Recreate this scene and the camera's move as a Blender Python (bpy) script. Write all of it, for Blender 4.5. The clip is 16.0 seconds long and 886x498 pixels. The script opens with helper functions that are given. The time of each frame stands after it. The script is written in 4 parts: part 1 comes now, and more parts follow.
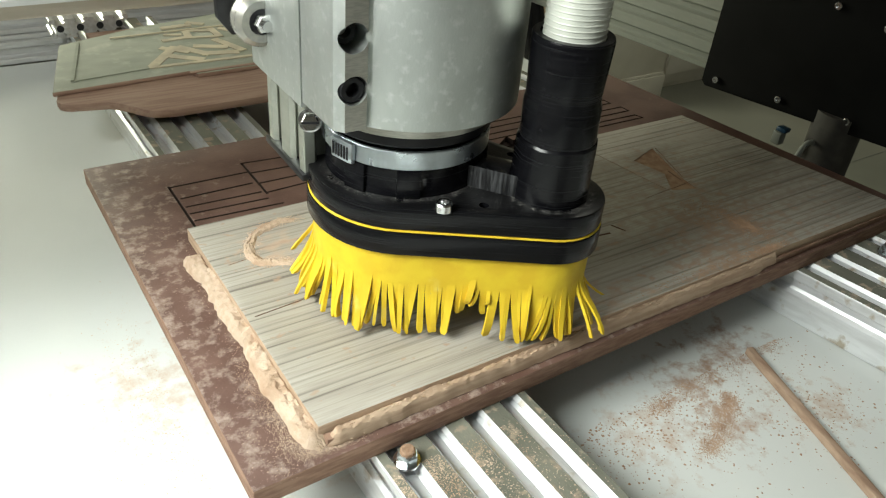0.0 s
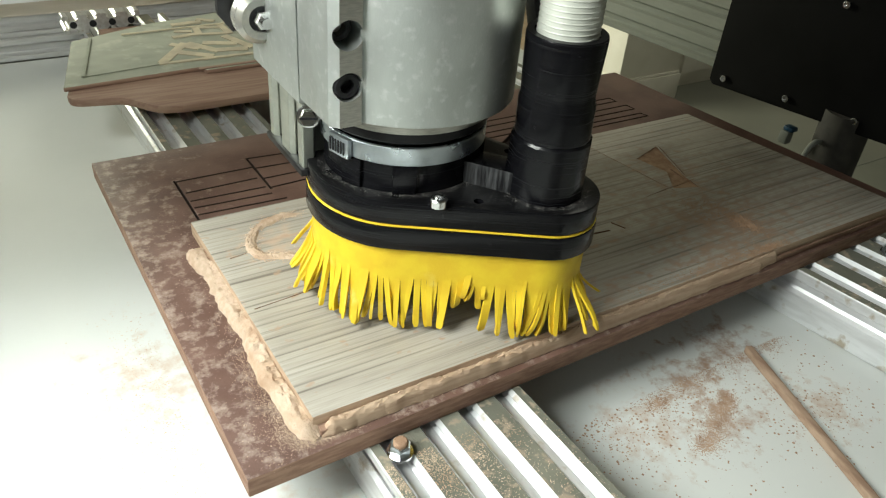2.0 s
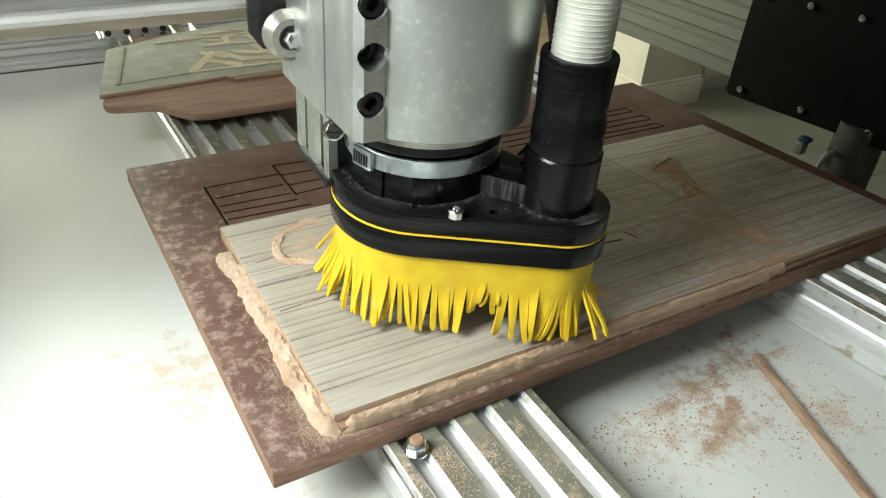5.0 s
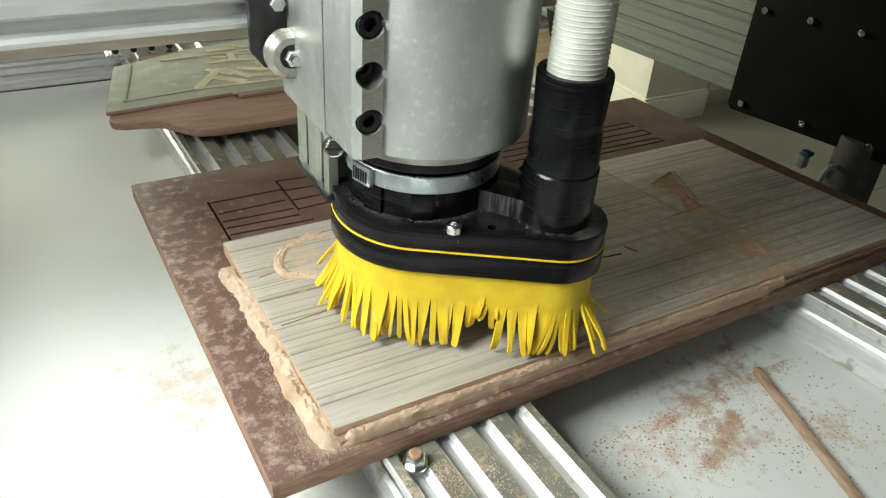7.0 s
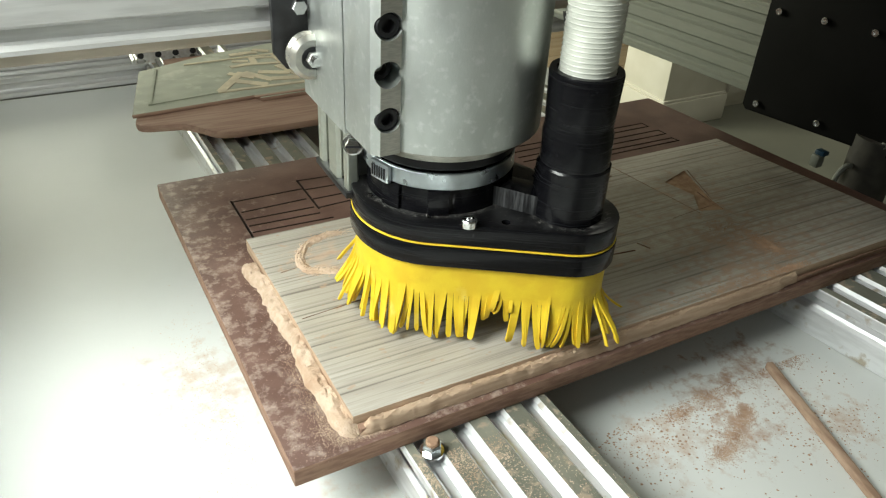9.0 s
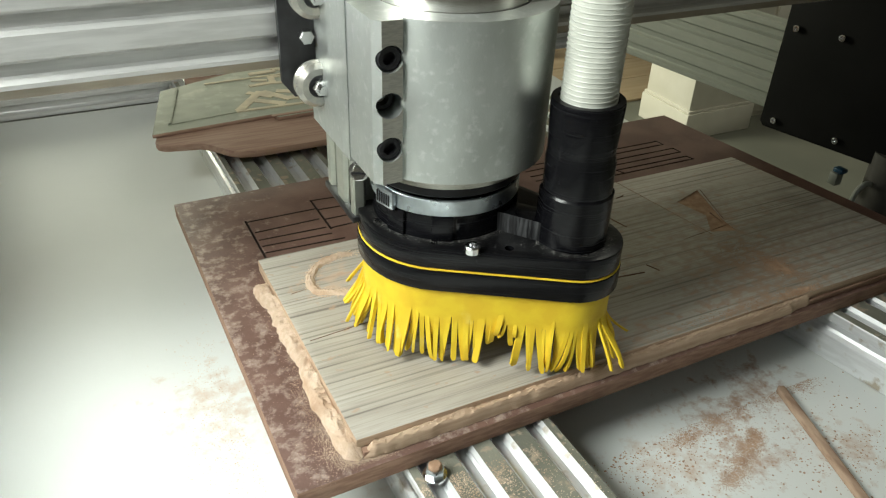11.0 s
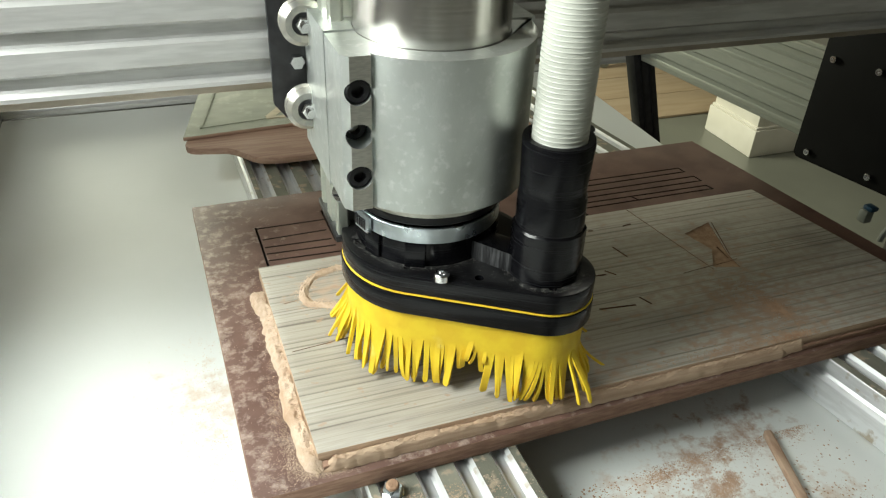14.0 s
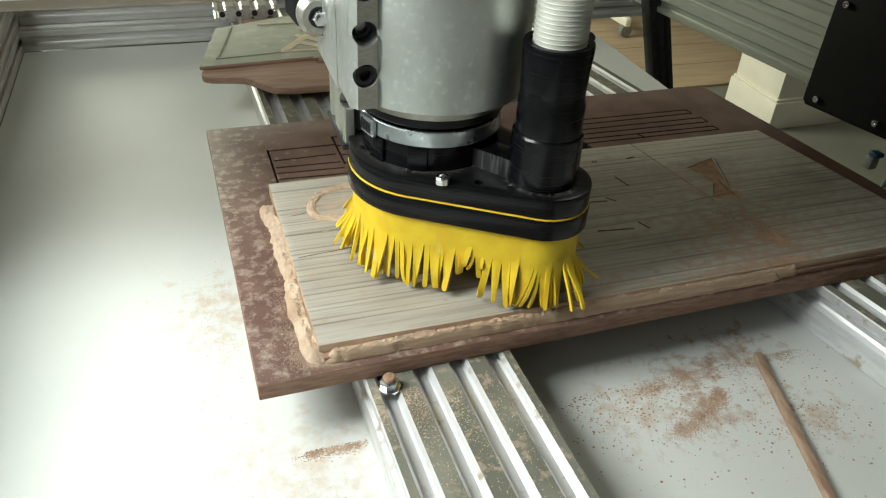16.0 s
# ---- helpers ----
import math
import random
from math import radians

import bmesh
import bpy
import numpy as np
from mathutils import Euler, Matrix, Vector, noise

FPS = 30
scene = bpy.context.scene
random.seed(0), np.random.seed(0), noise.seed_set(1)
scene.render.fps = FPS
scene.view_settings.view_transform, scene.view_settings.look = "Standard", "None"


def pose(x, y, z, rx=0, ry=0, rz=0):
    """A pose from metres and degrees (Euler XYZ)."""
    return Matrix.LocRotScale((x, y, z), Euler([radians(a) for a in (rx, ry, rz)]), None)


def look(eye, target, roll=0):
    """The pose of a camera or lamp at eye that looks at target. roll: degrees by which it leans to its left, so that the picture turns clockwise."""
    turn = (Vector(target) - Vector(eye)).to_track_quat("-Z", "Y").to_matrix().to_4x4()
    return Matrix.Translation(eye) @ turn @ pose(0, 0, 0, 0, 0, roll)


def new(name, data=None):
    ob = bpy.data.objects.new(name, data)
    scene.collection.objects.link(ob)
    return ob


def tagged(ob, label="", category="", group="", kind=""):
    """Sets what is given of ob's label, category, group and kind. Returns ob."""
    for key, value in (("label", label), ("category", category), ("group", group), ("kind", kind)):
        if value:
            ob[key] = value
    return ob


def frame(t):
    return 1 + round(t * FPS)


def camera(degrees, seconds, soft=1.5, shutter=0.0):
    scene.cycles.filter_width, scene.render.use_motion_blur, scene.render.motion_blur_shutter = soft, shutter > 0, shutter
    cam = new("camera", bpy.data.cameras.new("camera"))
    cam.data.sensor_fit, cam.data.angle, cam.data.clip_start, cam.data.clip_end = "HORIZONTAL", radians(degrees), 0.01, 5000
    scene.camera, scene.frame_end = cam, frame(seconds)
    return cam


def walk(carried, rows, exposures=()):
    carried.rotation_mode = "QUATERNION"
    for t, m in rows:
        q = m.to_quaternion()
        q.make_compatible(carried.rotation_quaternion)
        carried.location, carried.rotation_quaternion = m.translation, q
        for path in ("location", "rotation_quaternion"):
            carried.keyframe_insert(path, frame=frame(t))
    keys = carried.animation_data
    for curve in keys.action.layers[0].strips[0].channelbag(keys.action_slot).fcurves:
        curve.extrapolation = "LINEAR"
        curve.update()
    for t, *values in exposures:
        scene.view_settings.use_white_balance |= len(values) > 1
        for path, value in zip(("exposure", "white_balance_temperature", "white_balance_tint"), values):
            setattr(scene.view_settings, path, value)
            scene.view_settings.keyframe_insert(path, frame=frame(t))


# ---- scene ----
cam = camera(60.4, 16.0, soft=1.2)
PATH = [
    (0, (-0.0460, -0.1713, 0.2334), (0.1440, 0.1000, 0.0091), 5.36),
    (0.5, (-0.0445, -0.1707, 0.2343), (0.1415, 0.1036, 0.0103), 5.00),
    (1, (-0.0459, -0.1692, 0.2358), (0.1404, 0.1051, 0.0120), 5.41),
    (1.5, (-0.0428, -0.1735, 0.2337), (0.1439, 0.1000, 0.0094), 5.46),
    (2, (-0.0410, -0.1788, 0.2353), (0.1420, 0.0960, 0.0094), 5.13),
    (2.5, (-0.0371, -0.1778, 0.2368), (0.1477, 0.0957, 0.0109), 5.11),
    (3, (-0.0368, -0.1788, 0.2370), (0.1405, 0.0994, 0.0109), 4.55),
    (3.5, (-0.0371, -0.1768, 0.2382), (0.1377, 0.1023, 0.0111), 4.60),
    (5.8, (-0.0496, -0.1942, 0.2497), (0.1243, 0.0875, 0.0252), 4.76),
    (6, (-0.0443, -0.1917, 0.2479), (0.1297, 0.0917, 0.0257), 4.24),
    (6.5, (-0.0421, -0.1934, 0.2458), (0.1295, 0.0913, 0.0233), 4.00),
    (7, (-0.0445, -0.1933, 0.2500), (0.1277, 0.0925, 0.0294), 4.29),
    (7.5, (-0.0467, -0.1968, 0.2495), (0.1227, 0.0902, 0.0283), 4.17),
    (8, (-0.0487, -0.2003, 0.2489), (0.1170, 0.0887, 0.0275), 3.96),
    (8.5, (-0.0507, -0.2037, 0.2511), (0.1137, 0.0871, 0.0310), 3.66),
    (9, (-0.0491, -0.2037, 0.2521), (0.1152, 0.0878, 0.0329), 3.34),
    (9.2, (-0.0504, -0.2047, 0.2553), (0.1120, 0.0873, 0.0355), 3.22),
    (11.3, (-0.0392, -0.2079, 0.2613), (0.1135, 0.0922, 0.0453), 2.21),
    (11.5, (-0.0418, -0.2088, 0.2594), (0.1121, 0.0907, 0.0434), 2.47),
    (12, (-0.0350, -0.2137, 0.2637), (0.1161, 0.0880, 0.0489), 2.41),
    (12.5, (-0.0260, -0.2202, 0.2746), (0.1140, 0.0885, 0.0623), 2.05),
    (13, (-0.0125, -0.2204, 0.2823), (0.1210, 0.0923, 0.0715), 1.97),
    (13.5, (-0.0042, -0.2197, 0.2841), (0.1218, 0.0964, 0.0739), 1.68),
    (14, (-0.0009, -0.2232, 0.2780), (0.1205, 0.0894, 0.0599), 2.61),
    (14.5, (0.0017, -0.2348, 0.2688), (0.1181, 0.0759, 0.0455), 2.85),
    (15, (0.0019, -0.2478, 0.2666), (0.1173, 0.0606, 0.0396), 3.40),
    (15.5, (0.0039, -0.2500, 0.2636), (0.1180, 0.0589, 0.0366), 3.34),
    (16, (-0.0027, -0.2538, 0.2580), (0.1090, 0.0540, 0.0282), 3.61),
]
walk(cam, [(t, look(eye, target, roll)) for t, eye, target, roll in PATH], [(0, -0.06), (9, -0.08), (11.5, -0.23), (12, -0.25), (12.5, -0.23), (13, -0.26), (13.5, -0.08), (14, -0.06), (15, -0.08), (15.5, -0.27), (16, -0.3)])

# ---- light ----
world = bpy.data.worlds.new("room_world")
scene.world = world
world.use_nodes = True
world.node_tree.nodes["Background"].inputs[0].default_value = (0.75, 0.85, 1.0, 1)
world.node_tree.nodes["Background"].inputs[1].default_value = 0.35


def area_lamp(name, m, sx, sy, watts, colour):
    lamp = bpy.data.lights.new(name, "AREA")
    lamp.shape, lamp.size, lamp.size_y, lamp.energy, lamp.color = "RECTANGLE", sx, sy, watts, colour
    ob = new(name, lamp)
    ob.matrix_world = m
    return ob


WIN = (-0.60, -0.38, 0.66)  # unseen window in the west wall, added for weak fill and the spindle's streak
area_lamp("window_fill", look((WIN[0] + 0.02, WIN[1], WIN[2]), (0.2, WIN[1] + 0.3, WIN[2] - 0.4)), 0.85, 0.6, 1.2, (0.92, 1.0, 0.92))
# Added lamp out of view, placed where falloff and shadow edges put the source.
area_lamp("unseen_key_lamp", look((-0.32, 0.022, 0.386), (0.04, 0.01, 0.0)), 0.26, 0.26, 6.6, (0.95, 1.0, 0.94))
WIN2 = (-0.60, 2.40, 0.45)  # second window, unseen, added to brighten the pillar beyond the machine
area_lamp("far_window_fill", look((WIN2[0] + 0.02, WIN2[1], WIN2[2]), (1.8, WIN2[1] - 0.6, WIN2[2] - 0.7)), 0.8, 0.8, 70, (0.98, 1.0, 0.78))
# Added fill from above, raised to brighten the pillar's near face.
area_lamp("ceiling_fill", look((1.3, 0.8, 1.76), (1.5, 1.3, -0.8)), 0.5, 0.5, 11.0, (1.0, 0.99, 0.86))


# ---- materials ----
def mat(name, colour, rough=0.5, metal=0.0, second=None, scale=40.0, stretch=(1, 1, 1), lo=0.4, hi=0.6,
        bump=0.0, bump_scale=300.0, third=None, third_scale=12.0, third_at=(0.55, 0.7), spec=0.5, detail=6.0,
        bump_stretch=None, rough_var=0.0, coat=0.0):
    m = bpy.data.materials.new(name)
    m.use_nodes = True
    n, l = m.node_tree.nodes, m.node_tree.links
    b = n["Principled BSDF"]
    b.inputs["Roughness"].default_value, b.inputs["Metallic"].default_value = rough, metal
    b.inputs["Specular IOR Level"].default_value = spec
    b.inputs["Coat Weight"].default_value = coat
    co = n.new("ShaderNodeTexCoord")

    def field(s, st, det=detail):
        mp = n.new("ShaderNodeMapping")
        mp.inputs["Scale"].default_value = st
        l.new(co.outputs["Object"], mp.inputs[0])
        t = n.new("ShaderNodeTexNoise")
        t.inputs["Scale"].default_value, t.inputs["Detail"].default_value = s, det
        l.new(mp.outputs[0], t.inputs["Vector"])
        return t.outputs["Fac"]

    def ramp(src, a, z):
        r = n.new("ShaderNodeMapRange")
        r.inputs["From Min"].default_value, r.inputs["From Max"].default_value = a, z
        l.new(src, r.inputs["Value"])
        return r.outputs[0]

    def blend(fac, a, c):
        x = n.new("ShaderNodeMix")
        x.data_type = "RGBA"
        l.new(fac, x.inputs[0])
        for slot, v in ((6, a), (7, c)):
            if isinstance(v, tuple):
                x.inputs[slot].default_value = (*v, 1)
            else:
                l.new(v, x.inputs[slot])
        return x.outputs[2]

    out = None
    if second:
        f = field(scale, stretch)
        out = blend(ramp(f, lo, hi), colour, second)
        if rough_var:
            r = n.new("ShaderNodeMapRange")
            r.inputs["From Min"].default_value, r.inputs["From Max"].default_value = 0.3, 0.7
            r.inputs["To Min"].default_value, r.inputs["To Max"].default_value = rough - rough_var, rough + rough_var
            l.new(f, r.inputs["Value"])
            l.new(r.outputs[0], b.inputs["Roughness"])
    if third:
        out = blend(ramp(field(third_scale, (1, 1, 1)), *third_at), out or colour, third)
    if out:
        l.new(out, b.inputs["Base Color"])
    else:
        b.inputs["Base Color"].default_value = (*colour, 1)
    if bump:
        bp = n.new("ShaderNodeBump")
        bp.inputs["Strength"].default_value, bp.inputs["Distance"].default_value = bump, 0.001
        l.new(field(bump_scale, bump_stretch or stretch), bp.inputs["Height"])
        l.new(bp.outputs[0], b.inputs["Normal"])
    return m


ALU = mat("anodised_aluminium", (0.60, 0.60, 0.58), 0.42, 0.6, (0.50, 0.49, 0.46), 30, (8, 1, 8), bump=0.05, bump_scale=200, rough_var=0.08, third=(0.42, 0.37, 0.30), third_scale=220, third_at=(0.60, 0.72))
ALU_BED = mat("bed_aluminium", (0.76, 0.77, 0.78), 0.42, 0.55, (0.66, 0.665, 0.67), 30, (8, 1, 8), bump=0.06, bump_scale=500, rough_var=0.08, third=(0.46, 0.40, 0.32), third_scale=110, third_at=(0.60, 0.72), detail=9.0)
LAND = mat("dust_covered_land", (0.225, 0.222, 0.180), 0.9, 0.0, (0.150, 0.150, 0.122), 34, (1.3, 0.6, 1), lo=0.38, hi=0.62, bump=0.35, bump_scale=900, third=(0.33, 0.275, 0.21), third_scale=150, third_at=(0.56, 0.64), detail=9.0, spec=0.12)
ALU_TAN = mat("dusty_tan_aluminium", (0.50, 0.45, 0.38), 0.5, 0.3, (0.44, 0.39, 0.32), 30, (1, 8, 8), bump=0.05, bump_scale=300)
ALU_X = mat("anodised_aluminium_beam", (0.70, 0.70, 0.69), 0.36, 0.65, (0.58, 0.58, 0.57), 30, (1, 8, 8), bump=0.05, bump_scale=200, rough_var=0.08)
# The greenish base colour stands in for the green the rail reflects.
RAIL = mat("dull_anodised_rail", (0.46, 0.48, 0.42), 0.40, 0.8, (0.43, 0.45, 0.395), 30, (8, 1, 8), rough_var=0.06)
CAST = mat("blasted_aluminium", (0.70, 0.735, 0.715), 0.46, 0.96, (0.56, 0.595, 0.57), 55, (1, 1, 0.6), lo=0.3, hi=0.7, bump=0.09, bump_scale=1700, bump_stretch=(1, 1, 0.35), third=(0.80, 0.815, 0.81), third_scale=300, third_at=(0.55, 0.80), rough_var=0.08)
RAWCUT = mat("milled_aluminium", (0.50, 0.49, 0.44), 0.35, 0.9, (0.42, 0.41, 0.37), 300, (1, 1, 6))
STEEL = mat("polished_steel", (0.66, 0.64, 0.60), 0.27, 1.0, (0.55, 0.53, 0.50), 60, (1, 1, 0.05), bump=0.04, bump_scale=900, bump_stretch=(0.02, 0.02, 1))
ZINC = mat("zinc_plated_steel", (0.60, 0.66, 0.70), 0.32, 0.95, (0.48, 0.53, 0.56), 120, rough_var=0.1)
BOLT = mat("bright_bolt_steel", (0.72, 0.72, 0.72), 0.2, 1.0)
BLACKOX = mat("black_oxide_steel", (0.018, 0.018, 0.02), 0.35, 0.4)
PRINT = mat("black_printed_plastic", (0.003, 0.003, 0.004), 0.22, 0.0, (0.006, 0.006, 0.007), 60, (0.3, 0.3, 30), bump=0.05, bump_scale=60, bump_stretch=(0.05, 0.05, 40), third=(0.045, 0.045, 0.047), third_scale=420, third_at=(0.70, 0.8), rough_var=0.08, spec=0.24)
# The paler streaks carry scuffs together with a painted sheen.
SCUFF_SHEEN = mat("scuffed_sheen_plastic", (0.008, 0.008, 0.009), 0.36, 0.0, (0.085, 0.087, 0.09), 240, (4, 4, 0.4), lo=0.42, hi=0.78, bump=0.12, bump_scale=260, bump_stretch=(5, 5, 0.4))
DUSTY = mat("dusty_black_plastic", (0.003, 0.003, 0.0035), 0.28, 0.0, (0.075, 0.074, 0.072), 1100, lo=0.60, hi=0.74, bump=0.12, bump_scale=900, third=(0.004, 0.004, 0.0045), third_scale=70, third_at=(0.46, 0.54), spec=0.25)
PLATE = mat("black_composite_plate", (0.004, 0.004, 0.004), 0.55, 0.0, (0.006, 0.006, 0.006), 20, spec=0.08)
BLACKPLATE = mat("black_anodised_plate", (0.012, 0.012, 0.013), 0.38, 0.3, (0.022, 0.022, 0.024), 150)
YELLOW = mat("yellow_foam_rubber", (0.73, 0.53, 0.03), 0.6, 0.0, (0.67, 0.45, 0.025), 90, bump=0.08, bump_scale=900, spec=0.35, third=(0.76, 0.62, 0.14), third_scale=60, third_at=(0.6, 0.75))
HOSE = mat("translucent_hose_plastic", (0.50, 0.51, 0.46), 0.38, 0.0, (0.41, 0.42, 0.375), 45, bump=0.2, bump_scale=350, spec=0.5)
WHITE = mat("white_laminate", (0.72, 0.73, 0.71), 0.42, 0.0, (0.68, 0.69, 0.67), 8, third=(0.66, 0.62, 0.56), third_scale=5, third_at=(0.6, 0.8))
DUST = mat("pale_wood_dust", (0.56, 0.425, 0.315), 0.95, 0.0, (0.65, 0.505, 0.39), 300, bump=0.9, bump_scale=1600, third=(0.46, 0.31, 0.21), third_scale=60, third_at=(0.5, 0.7), spec=0.1)
GREYDUST = mat("grey_dust", (0.13, 0.127, 0.12), 0.95, 0.0, (0.20, 0.19, 0.18), 300, spec=0.1)
DUSTDARK = mat("brown_wood_dust", (0.33, 0.21, 0.14), 0.95, 0.0, (0.43, 0.29, 0.20), 200, bump=0.9, bump_scale=900, spec=0.1)
MDF = mat("brown_hdf_board", (0.115, 0.060, 0.045), 0.6, 0.0, (0.15, 0.080, 0.060), 60, bump=0.15, bump_scale=900, spec=0.3)
CORE = mat("raw_board_edge", (0.30, 0.19, 0.135), 0.85, 0.0, (0.22, 0.13, 0.092), 90, (1, 1, 6), bump=0.4, bump_scale=500, spec=0.2)
TAN = mat("tan_plank_edge", (0.50, 0.37, 0.265), 0.85, 0.0, (0.40, 0.28, 0.195), 60, (0.4, 1, 8), bump=0.5, bump_scale=400, spec=0.2)
STRIP = mat("offcut_wood", (0.40, 0.285, 0.205), 0.8, 0.0, (0.27, 0.175, 0.12), 40, (6, 1, 6), lo=0.4, hi=0.65, bump=0.4, bump_scale=400, spec=0.2)
OAKSIGN = mat("brown_sign_wood", (0.34, 0.225, 0.165), 0.6, 0.0, (0.27, 0.165, 0.12), 25, (1, 14, 14), bump=0.2, bump_scale=200, bump_stretch=(1, 10, 10))
SIGNGREEN = mat("greyish_sign_face", (0.33, 0.34, 0.27), 0.7, 0.0, (0.26, 0.28, 0.22), 38, (1, 2, 1), lo=0.35, hi=0.7, bump=0.1, third=(0.42, 0.42, 0.34), third_scale=60)
SIGNPALE = mat("pale_sign_letter", (0.60, 0.53, 0.38), 0.6, 0.0, (0.46, 0.40, 0.29), 60)
# Wall and ceiling colours are held down to weaken the bounced fill.
WALLPAINT = mat("darkened_wall_paint", (0.30, 0.285, 0.255), 0.8, 0.0, (0.28, 0.265, 0.24), 3, bump=0.05)
CEIL = mat("darkened_ceiling_paint", (0.40, 0.385, 0.36), 0.85, 0.0, (0.38, 0.365, 0.34), 3)
PAINT = mat("white_gloss_paint", (0.86, 0.83, 0.75), 0.35, 0.0, (0.77, 0.74, 0.65), 6)
TILE = mat("pale_floor_tile", (0.205, 0.210, 0.175), 0.32, 0.0, (0.18, 0.185, 0.155), 3, third=(0.24, 0.238, 0.198), third_scale=1.5)
WOODFLOOR = mat("brown_floor_board", (0.42, 0.325, 0.22), 0.45, 0.0, (0.37, 0.28, 0.185), 4, (1, 8, 1), rough_var=0.1)
BLUE = mat("blue_plastic", (0.006, 0.035, 0.07), 0.4)
GREYP = mat("grey_plastic", (0.20, 0.21, 0.19), 0.45, 0.0, (0.16, 0.17, 0.15), 60)
DUSTCAN = mat("dusty_motor_can", (0.030, 0.027, 0.023), 0.7, 0.1, (0.050, 0.045, 0.038), 60)
DARK = mat("opening_shade", (0.006, 0.006, 0.006), 0.8)
RUBBER = mat("grey_wheel_plastic", (0.30, 0.30, 0.28), 0.25, 0.6, (0.40, 0.38, 0.33), 160, spec=0.6)


def plank_material():
    """Grey wood-print laminate with long dark grain lines along x."""
    m = bpy.data.materials.new("grey_wood_laminate")
    m.use_nodes = True
    n, l = m.node_tree.nodes, m.node_tree.links
    b = n["Principled BSDF"]
    b.inputs["Roughness"].default_value = 0.5
    co = n.new("ShaderNodeTexCoord")

    def noise_of(scale, st, det=6.0, dist=0.0):
        mp = n.new("ShaderNodeMapping")
        mp.inputs["Scale"].default_value = st
        l.new(co.outputs["Object"], mp.inputs[0])
        t = n.new("ShaderNodeTexNoise")
        t.inputs["Scale"].default_value, t.inputs["Detail"].default_value, t.inputs["Distortion"].default_value = scale, det, dist
        l.new(mp.outputs[0], t.inputs["Vector"])
        return t.outputs["Fac"]

    def ramp(src, stops):
        r = n.new("ShaderNodeValToRGB")
        e = r.color_ramp.elements
        while len(e) < len(stops):
            e.new(0.5)
        for el, (p, c) in zip(e, stops):
            el.position, el.color = p, (*c, 1)
        l.new(src, r.inputs[0])
        return r.outputs[0]

    def mix(kind, fac, a, c):
        x = n.new("ShaderNodeMix")
        x.data_type, x.blend_type = "RGBA", kind
        x.inputs[0].default_value = fac
        l.new(a, x.inputs[6])
        l.new(c, x.inputs[7])
        return x.outputs[2]

    broad = ramp(noise_of(9, (1, 7, 1), 4), [(0.3, (0.33, 0.30, 0.255)), (0.5, (0.40, 0.37, 0.32)), (0.72, (0.46, 0.43, 0.38))])
    lines = ramp(noise_of(17, (0.20, 26, 1), 3, 0.15), [(0.33, (0.45, 0.43, 0.415)), (0.42, (0.80, 0.80, 0.79)), (0.51, (1, 1, 1))])
    fine = ramp(noise_of(60, (1, 26, 1), 3), [(0.3, (0.82, 0.81, 0.80)), (0.6, (1, 1, 1))])
    knots = ramp(noise_of(7, (1, 2.2, 1), 2), [(0.26, (0.55, 0.52, 0.50)), (0.36, (1, 1, 1))])
    col = mix("MULTIPLY", 1.0, mix("MULTIPLY", 0.9, mix("MULTIPLY", 1.0, broad, lines), fine), knots)
    # thin brown dust in places; the first two also paint in the right's shade
    grain = noise_of(130, (1, 1.6, 1), 9)
    for x, y, far, most, dust in ((0.310, 0.100, 0.17, 0.34, (0.25, 0.19, 0.14)), (0.37, 0.06, 0.10, 0.32, (0.27, 0.195, 0.14)), (0.315, 0.045, 0.060, 0.75, (0.34, 0.225, 0.155)), (0.285, 0.060, 0.075, 0.5, (0.30, 0.21, 0.15)), (0.275, 0.018, 0.055, 0.7, (0.34, 0.225, 0.155)), (0.200, 0.015, 0.045, 0.6, (0.38, 0.26, 0.18)), (0.066, 0.140, 0.030, 0.7, (0.52, 0.37, 0.265)), (0.325, 0.115, 0.045, 0.5, (0.32, 0.215, 0.15))):
        d = n.new("ShaderNodeVectorMath")
        d.operation = "DISTANCE"
        d.inputs[1].default_value = (x, y, 0.0085)
        l.new(co.outputs["Object"], d.inputs[0])
        near = n.new("ShaderNodeMapRange")
        near.inputs["From Min"].default_value, near.inputs["From Max"].default_value = far, 0.0
        near.inputs["To Min"].default_value, near.inputs["To Max"].default_value = -0.22, 0.12
        l.new(d.outputs["Value"], near.inputs["Value"])
        add = n.new("ShaderNodeMath")
        l.new(grain, add.inputs[0])
        l.new(near.outputs[0], add.inputs[1])
        r = n.new("ShaderNodeMapRange")
        r.inputs["From Min"].default_value, r.inputs["From Max"].default_value, r.inputs["To Max"].default_value = 0.42, 0.66, most
        l.new(add.outputs[0], r.inputs["Value"])
        x2 = n.new("ShaderNodeMix")
        x2.data_type = "RGBA"
        l.new(r.outputs[0], x2.inputs[0])
        l.new(col, x2.inputs[6])
        x2.inputs[7].default_value = (*dust, 1)
        col = x2.outputs[2]
    l.new(col, b.inputs["Base Color"])
    bp = n.new("ShaderNodeBump")
    bp.inputs["Strength"].default_value, bp.inputs["Distance"].default_value = 0.15, 0.0005
    l.new(noise_of(17, (0.22, 20, 1), 3, 0.15), bp.inputs["Height"])
    l.new(bp.outputs[0], b.inputs["Normal"])
    return m


